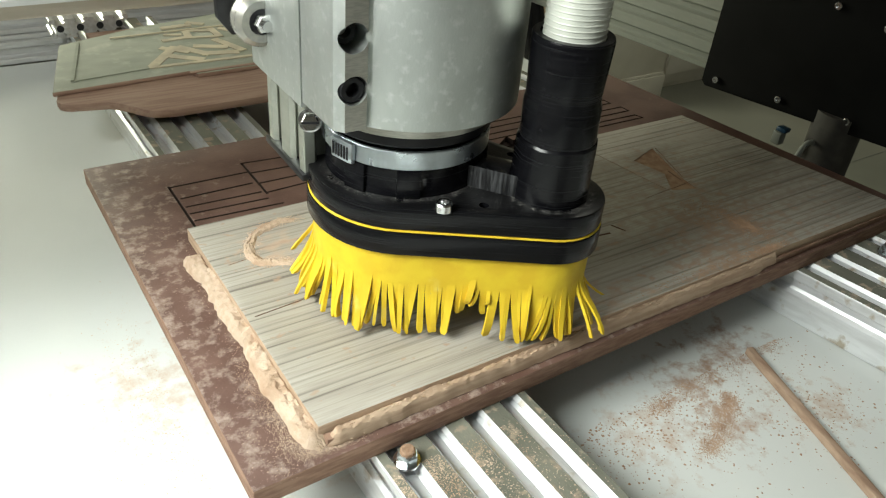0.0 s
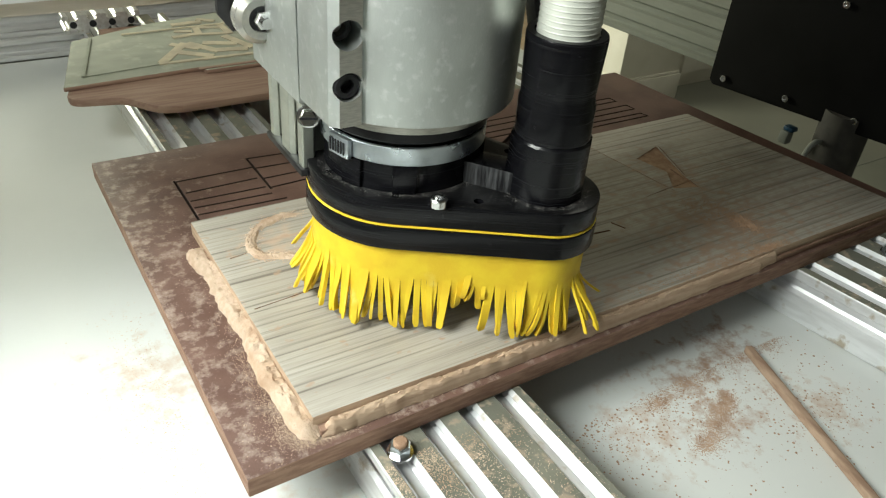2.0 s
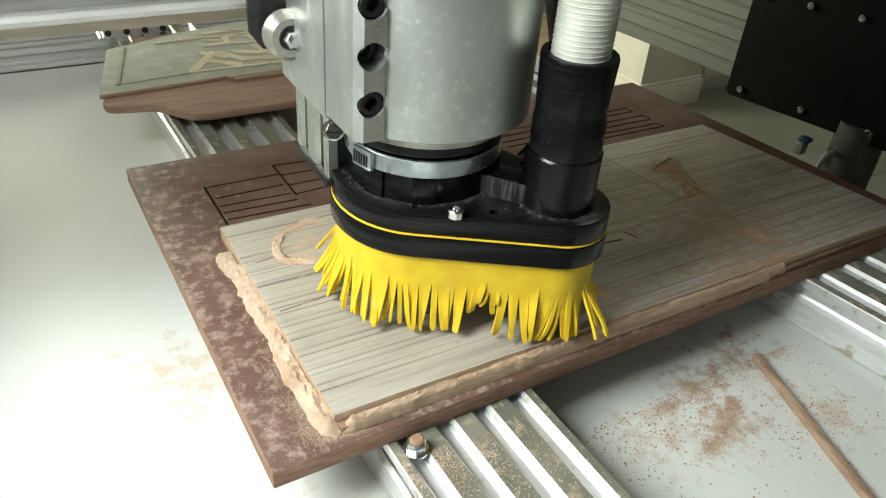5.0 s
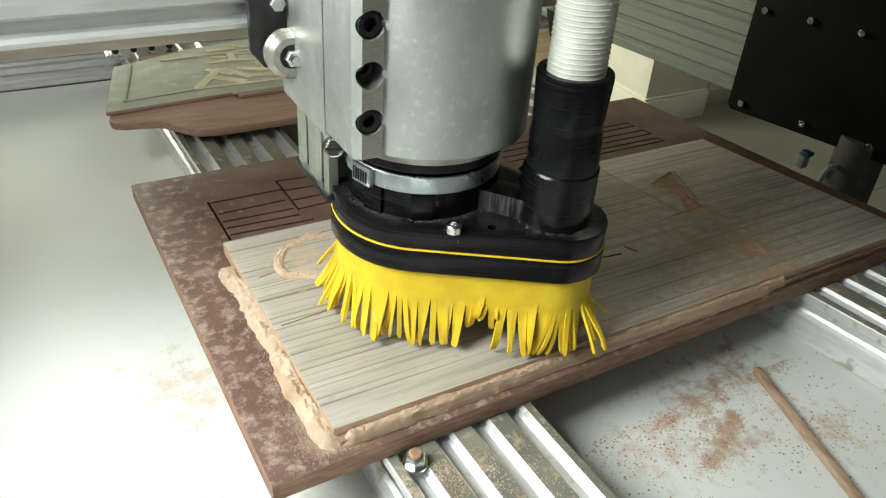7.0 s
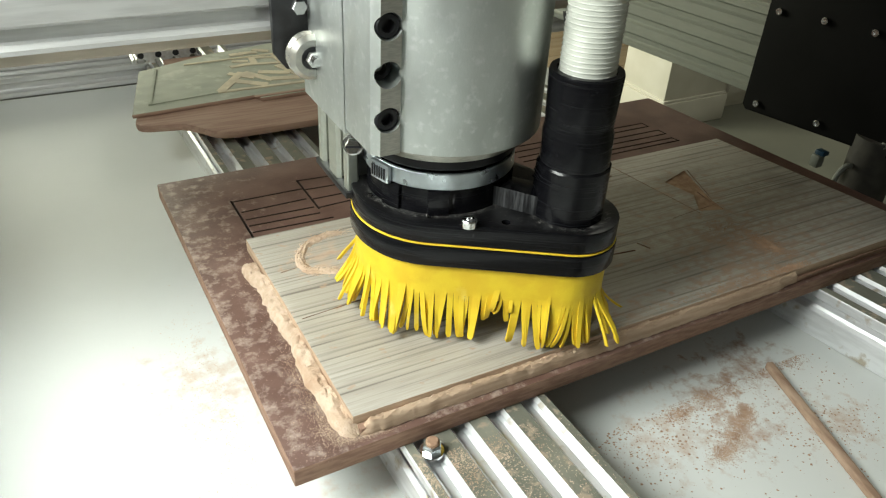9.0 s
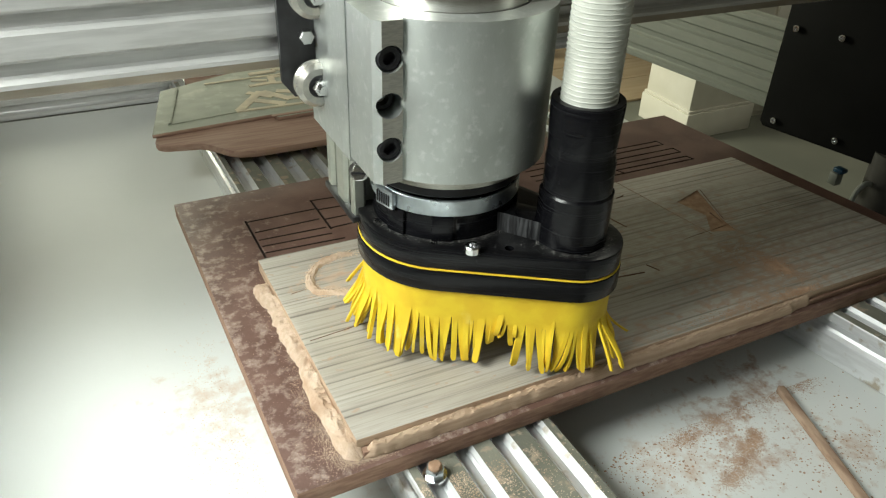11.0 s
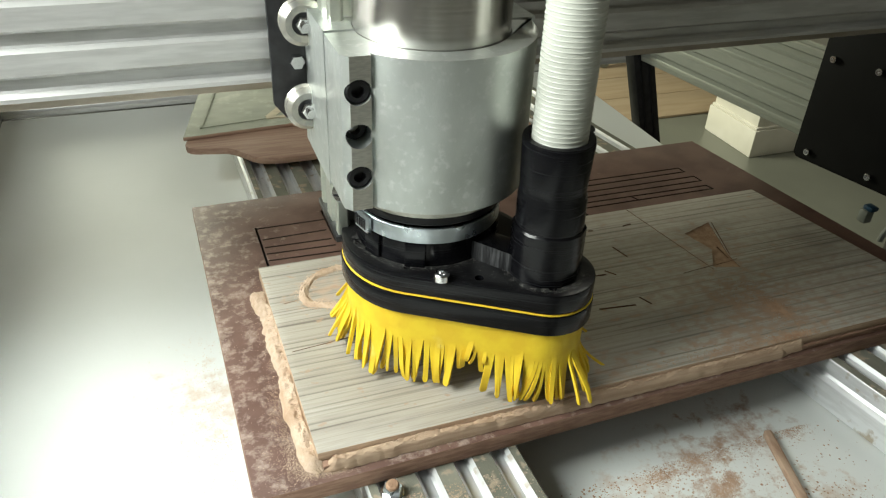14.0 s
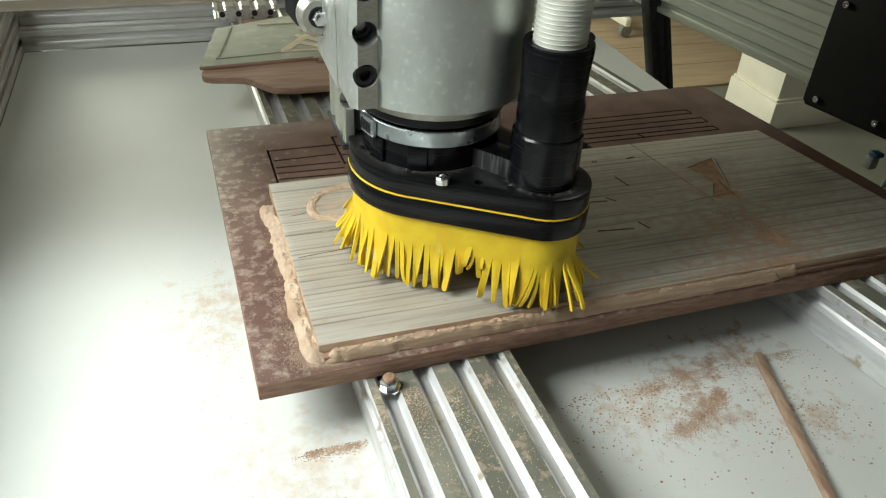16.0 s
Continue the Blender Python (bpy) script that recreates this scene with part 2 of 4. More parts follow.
def board_material():
    """Dark brown board with patches and specks of pale dust on its face."""
    m = mat("dusty_brown_board", (0.105, 0.055, 0.042), 0.55, 0.0, (0.15, 0.085, 0.066), 35, bump=0.2, bump_scale=700, spec=0.35)
    n, l = m.node_tree.nodes, m.node_tree.links
    b = n["Principled BSDF"]
    base = b.inputs["Base Color"].links[0].from_socket
    co = n.new("ShaderNodeTexCoord")
    t = n.new("ShaderNodeTexNoise")
    t.inputs["Scale"].default_value, t.inputs["Detail"].default_value, t.inputs["Roughness"].default_value = 120, 9, 0.68
    l.new(co.outputs["Object"], t.inputs["Vector"])
    sp = n.new("ShaderNodeSeparateXYZ")
    l.new(co.outputs["Object"], sp.inputs[0])
    near = n.new("ShaderNodeMapRange")  # more dust on the strip left free by the plank
    near.inputs["From Min"].default_value, near.inputs["From Max"].default_value = 0.10, 0.0
    near.inputs["To Min"].default_value, near.inputs["To Max"].default_value = -0.10, 0.09
    l.new(sp.outputs[0], near.inputs["Value"])
    front = n.new("ShaderNodeMapRange")
    front.inputs["From Min"].default_value, front.inputs["From Max"].default_value = 0.035, 0.0
    front.inputs["To Min"].default_value, front.inputs["To Max"].default_value = -0.10, 0.10
    l.new(sp.outputs[1], front.inputs["Value"])
    most = n.new("ShaderNodeMath")
    most.operation = "MAXIMUM"
    l.new(near.outputs[0], most.inputs[0])
    l.new(front.outputs[0], most.inputs[1])
    near = most
    add = n.new("ShaderNodeMath")
    add.operation = "ADD"
    l.new(t.outputs["Fac"], add.inputs[0])
    l.new(near.outputs[0], add.inputs[1])
    r = n.new("ShaderNodeMapRange")
    r.inputs["From Min"].default_value, r.inputs["From Max"].default_value = 0.55, 0.70
    r.inputs["To Max"].default_value = 0.75
    l.new(add.outputs[0], r.inputs["Value"])
    x = n.new("ShaderNodeMix")
    x.data_type = "RGBA"
    l.new(r.outputs[0], x.inputs[0])
    l.new(base, x.inputs[6])
    x.inputs[7].default_value = (0.37, 0.29, 0.245, 1)
    l.new(x.outputs[2], b.inputs["Base Color"])
    return m


def sheet_material():
    """White laminate with drifts of fine brown dust about a few places."""
    m = mat("dusty_white_laminate", (0.65, 0.67, 0.65), 0.62, 0.0, (0.62, 0.64, 0.62), 8, spec=0.3)
    n, l = m.node_tree.nodes, m.node_tree.links
    b = n["Principled BSDF"]
    base = b.inputs["Base Color"].links[0].from_socket
    co = n.new("ShaderNodeTexCoord")
    t = n.new("ShaderNodeTexNoise")
    t.inputs["Scale"].default_value, t.inputs["Detail"].default_value, t.inputs["Roughness"].default_value = 95, 9, 0.70
    l.new(co.outputs["Object"], t.inputs["Vector"])
    for x, y, far, most, colour in ((0.2373, -0.0293, 0.055, 0.85, (0.4, 0.26, 0.18)), (0.2815, 0.0067, 0.065, 0.9, (0.34, 0.21, 0.14)), (0.2404, -0.0015, 0.055, 0.85, (0.36, 0.23, 0.155)), (0.003, 0.1187, 0.0938, 0.637, (0.52, 0.36, 0.25)), (0.0297, -0.0118, 0.0938, 0.45, (0.5, 0.33, 0.22)), (0.1993, -0.017, 0.07, 0.55, (0.45, 0.3, 0.2)), (0.2918, -0.0478, 0.05, 0.7, (0.45, 0.3, 0.2))):
        d = n.new("ShaderNodeVectorMath")
        d.operation = "DISTANCE"
        d.inputs[1].default_value = (x, y, TABLE_TOP)
        l.new(co.outputs["Object"], d.inputs[0])
        near = n.new("ShaderNodeMapRange")
        near.inputs["From Min"].default_value, near.inputs["From Max"].default_value = far, 0.0
        near.inputs["To Min"].default_value, near.inputs["To Max"].default_value = -0.26, 0.09
        l.new(d.outputs["Value"], near.inputs["Value"])
        add = n.new("ShaderNodeMath")
        l.new(t.outputs["Fac"], add.inputs[0])
        l.new(near.outputs[0], add.inputs[1])
        r = n.new("ShaderNodeMapRange")
        r.inputs["From Min"].default_value, r.inputs["From Max"].default_value, r.inputs["To Max"].default_value = 0.46, 0.66, most
        l.new(add.outputs[0], r.inputs["Value"])
        x2 = n.new("ShaderNodeMix")
        x2.data_type = "RGBA"
        l.new(r.outputs[0], x2.inputs[0])
        l.new(base, x2.inputs[6])
        x2.inputs[7].default_value = (*colour, 1)
        base = x2.outputs[2]
    l.new(base, b.inputs["Base Color"])
    return m


TABLE_TOP = -0.043
SHEET = sheet_material()
# Near-black for groove faces, painting in the shade of their depth.
GROOVE_SHADE = mat("groove_shade_brown", (0.022, 0.012, 0.009), 0.8, 0.0, (0.035, 0.019, 0.014), 200)
PLANK = plank_material()
BOARD = board_material()


# ---- mesh helpers ----
def to_mesh(name, bm, material, smooth=30):
    me = bpy.data.meshes.new(name)
    bmesh.ops.recalc_face_normals(bm, faces=bm.faces)
    for f in bm.faces:
        f.smooth = True
    for e in bm.edges:
        e.smooth = len(e.link_faces) != 2 or e.calc_face_angle(0) < radians(smooth)
    bm.to_mesh(me)
    bm.free()
    for mm in material if isinstance(material, (list, tuple)) else [material]:
        me.materials.append(mm)
    return me


def part(name, bm, material, parent, label=""):
    ob = new(name, to_mesh(name, bm, material))
    ob.parent = parent
    return tagged(ob, label)


def thing(name, label, category, at=(0, 0, 0), group="", kind="", turn=0.0):
    ob = new(name)
    ob.empty_display_size = 0.01
    ob.matrix_world = pose(*at, 0, 0, turn)
    return tagged(ob, label, category, group, kind)


def solo(name, bm, material, label, category="", group="", kind="", m=None):
    ob = new(name, to_mesh(name, bm, material))
    if m is not None:
        ob.matrix_world = m
    return tagged(ob, label, category, group, kind)


def bevel(bm, w, seg=2):
    if w:
        es = [e for e in bm.edges if len(e.link_faces) == 2 and e.calc_face_angle(0) > radians(35)]
        bmesh.ops.bevel(bm, geom=es, offset=w, segments=seg, affect="EDGES", profile=0.5, clamp_overlap=True)
    return bm


def box(x0, x1, y0, y1, z0, z1, r=0.0, bm=None):
    own = bmesh.new()
    bmesh.ops.create_cube(own, size=1)
    for v in own.verts:
        v.co = ((x0 + x1) / 2 + v.co.x * (x1 - x0), (y0 + y1) / 2 + v.co.y * (y1 - y0), (z0 + z1) / 2 + v.co.z * (z1 - z0))
    bevel(own, r)
    return join(bm, own)


def join(bm, own):
    if bm is None:
        return own
    me = bpy.data.meshes.new("tmp")
    own.to_mesh(me)
    own.free()
    bm.from_mesh(me)
    bpy.data.meshes.remove(me)
    return bm


def prism(pts, z0, z1, r=0.0, bm=None, m=None):
    """A plan outline drawn up from z0 to z1."""
    own = bmesh.new()
    f = own.faces.new([own.verts.new((x, y, z0)) for x, y in pts])
    up = bmesh.ops.extrude_face_region(own, geom=[f])["geom"]
    bmesh.ops.translate(own, verts=[g for g in up if isinstance(g, bmesh.types.BMVert)], vec=(0, 0, z1 - z0))
    bmesh.ops.recalc_face_normals(own, faces=own.faces)
    bevel(own, r)
    if m is not None:
        own.transform(m)
    return join(bm, own)


def lathe(profile, seg=48, at=(0, 0, 0), bm=None, m=None):
    """A closed or open (radius, z) outline turned round z."""
    own = bmesh.new()
    rings = []
    for r, z in profile:
        rings.append([own.verts.new((r * math.cos(2 * math.pi * k / seg), r * math.sin(2 * math.pi * k / seg), z)) for k in range(seg)])
    for a, c in zip(rings, rings[1:]):
        for k in range(seg):
            own.faces.new((a[k], a[(k + 1) % seg], c[(k + 1) % seg], c[k]))
    for ring in (rings[0], rings[-1]):
        if (ring[0].co.xy).length > 1e-5 and profile[0] != profile[-1]:
            own.faces.new(ring)
    bmesh.ops.remove_doubles(own, verts=own.verts, dist=1e-6)
    own.transform((m or Matrix()) if m is not None else Matrix.Translation(at))
    return join(bm, own)


def ring(r0, r1, z0, z1, at=(0, 0, 0), seg=56, c=0.0004):
    return lathe([(r0, z0), (r1 - c, z0), (r1, z0 + c), (r1, z1 - c), (r1 - c, z1), (r0, z1), (r0, z0)], seg, at)


def sweep(points, r, seg=10, bm=None):
    own = bmesh.new()
    pts = [Vector(p) for p in points]
    rings = []
    for k, p in enumerate(pts):
        d = (pts[min(k + 1, len(pts) - 1)] - pts[max(k - 1, 0)]).normalized()
        q = d.to_track_quat("Z", "Y")
        rings.append([own.verts.new(p + q @ Vector((r * math.cos(2 * math.pi * a / seg), r * math.sin(2 * math.pi * a / seg), 0))) for a in range(seg)])
    for a, c in zip(rings, rings[1:]):
        for k in range(seg):
            own.faces.new((a[k], a[(k + 1) % seg], c[(k + 1) % seg], c[k]))
    own.faces.new(rings[0])
    own.faces.new(rings[-1])
    return join(bm, own)


def cut(bm, cutter, material):
    """The mesh of bm with the cutter's volume taken away."""
    a, c = new("body", to_mesh("body", bm, material)), new("cutter", to_mesh("cutter", cutter, material))
    mod = a.modifiers.new("cut", "BOOLEAN")
    mod.operation, mod.object, mod.solver = "DIFFERENCE", c, "EXACT"
    mod.use_self = mod.use_hole_tolerant = True
    bpy.context.view_layer.update()
    me = bpy.data.meshes.new_from_object(a.evaluated_get(bpy.context.evaluated_depsgraph_get()))
    out = bmesh.new()
    out.from_mesh(me)
    for ob in (a, c):
        bpy.data.objects.remove(ob)
    bpy.data.meshes.remove(me)
    return out


def line_box(p, q, w, z0, z1, bm=None):
    """A straight bar of width w in plan, from p to q."""
    p, q = Vector(p), Vector(q)
    d = (q - p).normalized()
    s = Vector((-d.y, d.x)) * w / 2
    p, q = p - d * w / 2, q + d * w / 2
    return prism([tuple(p - s), tuple(q - s), tuple(q + s), tuple(p + s)], z0, z1, 0, bm)


def slot_outline(n_slots, pitch, depth, both=True):
    """Outline (across, up) of a slotted aluminium extrusion n_slots wide, with T-slots above and below and at the ends."""
    w, lip, half = n_slots * pitch, 0.0024, 0.0033
    under, d = 0.0055, 0.0056
    pts = []

    def face(x0, y0, ux, uy, nx, ny, count):
        for k in range(count):
            c = pitch * (k + 0.5)
            for a, b in ((-half - 0.0017, 0), (-half, -lip + 0.0004), (-half, -lip), (-under, -lip), (-under, -lip - 0.001), (-0.0028, -d), (0.0028, -d),
                         (under, -lip - 0.001), (under, -lip), (half, -lip), (half, -lip + 0.0004), (half + 0.0017, 0)):
                pts.append((x0 + ux * (c + a) + nx * b, y0 + uy * (c + a) + ny * b))

    pts.append((0.0, 0.0006))
    pts.append((0.0006, 0.0))
    face(0, 0, 1, 0, 0, -1, n_slots)
    pts.append((w - 0.0006, 0.0))
    pts.append((w, 0.0006))
    face(w, 0, 0, 1, 1, 0, 1)
    pts.append((w, depth - 0.0006))
    pts.append((w - 0.0006, depth))
    face(w, depth, -1, 0, 0, 1, n_slots)
    pts.append((0.0006, depth))
    pts.append((0.0, depth - 0.0006))
    face(0, depth, 0, -1, -1, 0, 1)
    return pts


def extrusion(n_slots, length, pitch=0.02, depth=0.02):
    """A slotted extrusion along +y, its width along x from 0, its height along z from 0."""
    bm = prism([(x, y) for x, y in slot_outline(n_slots, pitch, depth)], 0, length)
    bm.transform(Matrix(((1, 0, 0, 0), (0, 0, 1, 0), (0, 1, 0, 0), (0, 0, 0, 1))))
    return bm


def socket_screw(name, parent, m, r=0.0045, h=0.004, material=None, label=""):
    bm = lathe([(0.0001, -h), (r, -h), (r, -0.0005), (r - 0.0005, 0), (r * 0.55, 0), (r * 0.5, -h * 0.6), (0.0001, -h * 0.6)], 20)
    bm.transform(m)
    return part(name, bm, material or BLACKOX, parent, label)


def hex_nut(r, h, hole=0.0):
    bm = bmesh.new()
    bm = lathe([(hole or 0.0001, 0), (r, 0), (r, h * 0.8), (r * 0.86, h), (hole or 0.0001, h)], 6)
    return bm


FACE_Y = pose(0, 0, 0, 90, 0, 0)  # turns +z to -y


# ---- the room ----
FLOOR, TABLE = -0.82, -0.043


def room():
    floor = solo("floor", box(-0.70, 3.6, -1.6, 3.8, FLOOR - 0.05, FLOOR), TILE, "pale floor tiles with faint joints", "floor", kind="structure")
    for k in range(8):  # brown boards of the far part of the floor
        y = 1.95 + 0.2 * k
        ob = new("floor_board", to_mesh("floor_board", box(0.9, 3.4, y, y + 0.196, FLOOR + 0.001, FLOOR + 0.010, 0.002), WOODFLOOR))
        ob.parent = floor
    for x in (1.25,):
        ob = new("tile_joint", to_mesh("tile_joint", box(x, x + 0.003, -1.5, 1.94, FLOOR, FLOOR + 0.0015), GREYP))
        ob.parent = floor
    for y in (0.95,):
        ob = new("tile_joint", to_mesh("tile_joint", box(0.6, 3.4, y, y + 0.003, FLOOR, FLOOR + 0.0013), GREYP))
        ob.parent = floor
    # The closing walls and ceiling are assumed, their paint darkened against bounce.
    solo("ceiling", box(-0.70, 3.6, -1.6, 3.8, 1.8, 1.86), CEIL, "plain painted ceiling, assumed, darkened to cut bounced light", "ceiling", kind="structure")
    solo("wall_east", box(3.6, 3.7, -1.6, 3.8, FLOOR, 1.8), WALLPAINT, "plain painted wall, assumed, darkened to cut bounced light", "wall", kind="structure")
    solo("wall_north", box(-0.70, 3.6, 3.8, 3.9, FLOOR, 1.8), WALLPAINT, "plain painted wall, assumed, darkened to cut bounced light", "wall", kind="structure")
    solo("wall_south", box(-0.70, 3.6, -1.7, -1.6, FLOOR, 1.8), WALLPAINT, "plain painted wall, assumed, darkened to cut bounced light", "wall", kind="structure")
    y0, y1, z0, z1, xw = WIN[1] - 0.46, WIN[1] + 0.46, WIN[2] - 0.34, WIN[2] + 0.34, WIN[0]
    bm = box(xw - 0.1, xw, -1.6, y0, FLOOR, 1.8)
    y2, y3, z2, z3 = WIN2[1] - 0.42, WIN2[1] + 0.42, WIN2[2] - 0.42, WIN2[2] + 0.42
    box(xw - 0.1, xw, y1, y2, FLOOR, 1.8, 0, bm)
    box(xw - 0.1, xw, y3, 3.8, FLOOR, 1.8, 0, bm)
    box(xw - 0.1, xw, y2, y3, FLOOR, z2, 0, bm)
    box(xw - 0.1, xw, y2, y3, z3, 1.8, 0, bm)
    box(xw - 0.1, xw, y0, y1, FLOOR, z0, 0, bm)
    box(xw - 0.1, xw, y0, y1, z1, 1.8, 0, bm)
    solo("wall_west", bm, WALLPAINT, "darkened painted wall, assumed, with two added window openings", "wall", kind="structure")
    # Frame of the added window, which is out of view.
    win = thing("added_window_1", "white framed window, added out of view to let in fill light", "window", kind="structure")
    for a in (box(xw - 0.07, xw - 0.03, y0, y0 + 0.03, z0, z1), box(xw - 0.07, xw - 0.03, y1 - 0.03, y1, z0, z1), box(xw - 0.07, xw - 0.03, y0 + 0.03, y1 - 0.03, z0, z0 + 0.03), box(xw - 0.07, xw - 0.03, y0 + 0.03, y1 - 0.03, z1 - 0.03, z1)):
        part("window_frame", a, PAINT, win)
    # Frame of the second added window, also out of view.
    win = thing("added_window_2", "white framed window, added out of view to let in fill light", "window", kind="structure")
    for a in (box(xw - 0.07, xw - 0.03, y2, y2 + 0.03, z2, z3), box(xw - 0.07, xw - 0.03, y3 - 0.03, y3, z2, z3), box(xw - 0.07, xw - 0.03, y2 + 0.03, y3 - 0.03, z2, z2 + 0.03), box(xw - 0.07, xw - 0.03, y2 + 0.03, y3 - 0.03, z3 - 0.03, z3)):
        part("window_frame", a, PAINT, win)
    # Housing for the added ceiling fill; it stands out of view.
    lamp = thing("added_ceiling_lamp", "flat square white ceiling lamp, added out of view as fill", "lamp")
    part("housing", box(1.02, 1.58, 0.52, 1.08, 1.775, 1.80, 0.005), PAINT, lamp)
    # white painted pillar with a stepped skirting, across the room
    pil = thing("pillar", "white painted pillar with a stepped skirting on the floor", "pillar", kind="structure")
    part("shaft", box(1.797, 2.080, 1.597, 1.823, FLOOR, 1.8, 0.004), PAINT, pil)
    part("skirting", box(1.786, 2.09, 1.586, 1.832, FLOOR, FLOOR + 0.095, 0.004), PAINT, pil)
    part("skirting_cap", box(1.791, 2.085, 1.591, 1.828, FLOOR + 0.0951, FLOOR + 0.105, 0.003), PAINT, pil)
    cab = thing("cabinet", "white painted cabinet with a framed panel door", "cabinet")
    part("body", box(2.14, 2.75, 1.66, 2.05, FLOOR + 0.02, 0.1, 0.004), PAINT, cab)
    part("panel_frame", box(2.16, 2.73, 1.645, 1.659, FLOOR + 0.06, 0.08, 0.003), PAINT, cab)
    part("plinth", box(2.14, 2.75, 1.67, 2.05, FLOOR, FLOOR + 0.019), PAINT, cab)
    # foot of a white office chair on the far floor
    chair = thing("office_chair", "white five-armed office chair foot on the floor", "chair", (1.72, 2.75, FLOOR + 0.0105))
    for k in range(5):
        a = radians(72 * k + 200)
        bm = bmesh.new()
        bm = prism([(0.02, -0.022), (0.30, -0.014), (0.30, 0.014), (0.02, 0.022)], 0.045, 0.085, 0.008)
        bm.transform(Matrix.Rotation(a, 4, "Z"))
        part("arm", bm, PAINT, chair)
        bm = lathe([(0.0001, -0.015), (0.025, -0.015), (0.028, 0), (0.025, 0.015), (0.0001, 0.015)], 16)
        bm.transform(Matrix.Translation((0.28 * math.cos(a), 0.28 * math.sin(a), 0.028)) @ pose(0, 0, 0, 90, 0, 0))
        part("castor", bm, GREYP, chair)
    part("column", lathe([(0.03, 0.05), (0.03, 0.3), (0.02, 0.3), (0.02, 0.45)], 20), GREYP, chair)


room()


# ---- the machine's base ----
def base():
    legs = thing("workbench", "workbench carrying the milling machine", "workbench")
    part("bench_top", box(-0.32, 0.448, -0.62, 0.72, TABLE - 0.028, TABLE - 0.006), GREYP, legs)
    for x, y in ((-0.29, -0.59), (0.40, -0.59), (-0.29, 0.69), (0.40, 0.69)):
        part("leg", box(x - 0.02, x + 0.02, y - 0.02, y + 0.02, FLOOR, TABLE - 0.028), BLACKPLATE, legs)
    solo("base_sheet", box(-0.163, 0.456, -0.60, 0.578, TABLE - 0.006, TABLE, 0.001), SHEET, "white laminate sheet sprinkled with wood dust", "sheet", kind="structure")
    # frame rails round the sheet
    bm = extrusion(2, 1.3)
    bm.transform(pose(-0.203, -0.64, TABLE, 0, 0, 0))
    solo("side_rail", bm, ALU, "slotted aluminium side rail of the machine frame", "rail", kind="structure")
    bm = extrusion(4, 1.2)
    bm.transform(pose(-0.165, -0.5, TABLE + 0.02, 0, -90, 0))
    solo("upper_side_rail", bm, ALU, "tall slotted aluminium side rail", "rail", kind="structure")
    bm = extrusion(2, 0.72)
    bm.transform(pose(0.556, 0.580, TABLE, 0, 0, 90))
    solo("rear_rail", bm, ALU_X, "slotted aluminium rear rail of the machine frame", "rail", kind="structure")
    bm = extrusion(1, 0.72)
    bm.transform(pose(0.556, 0.60, TABLE + 0.0203, 0, 0, 90))
    solo("rear_upper_rail", bm, ALU_X, "slotted aluminium rail on the rear rail", "rail", kind="structure")
    # tall side rail under the gantry plate
    bm = extrusion(4, 1.3)
    bm.transform(pose(0.4671, 0.874, -0.014, 0, 0, 8.5) @ pose(0, 0, 0, 0, 0, 180) @ pose(0, 0, 0, 0, -90, 0))
    solo("gantry_side_rail", bm, RAIL, "tall slotted aluminium side rail carrying the gantry plate", "rail", kind="structure")
    post = thing("frame_post", "black slotted splayed leg of the machine frame", "post", (0.508, 0.522, FLOOR))
    lean = Matrix(((1, 0, -0.30, 0.249), (0, 1, 0, 0), (0, 0, 1, 0), (0, 0, 0, 1)))
    bm = box(-0.002, 0.026, -0.01, 0.01, 0, 0.82, 0.001)
    bm.transform(lean)
    part("post_body", bm, BLACKPLATE, post)
    for dx in (0.006, 0.018):
        bm = box(dx - 0.001, dx + 0.001, -0.0115, -0.0102, 0.1, 0.82)
        bm.transform(lean)
        part("post_rib", bm, BLACKOX, post)


PROFILE_H = 0.0326


def bed_profiles():
    for x, y0, turn, n, pitch in ((0.0565, -0.50, 1.7, 4, 0.0194), (0.3395, -0.50, 9.0, 4, 0.0218)):
        bm = extrusion(n, 1.075, pitch, PROFILE_H)
        piv = pose(x, 0, TABLE + 0.0002, 0, 0, turn) @ pose(0, y0, 0)
        bm.transform(piv)
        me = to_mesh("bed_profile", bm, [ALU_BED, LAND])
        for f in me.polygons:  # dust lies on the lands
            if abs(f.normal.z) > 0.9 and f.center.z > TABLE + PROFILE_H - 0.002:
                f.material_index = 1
        ob = new("bed_profile", me)
        tagged(ob, "four-slot aluminium bed profile, dusty, lying on the sheet", "profile", "bed profiles")


base()
bed_profiles()


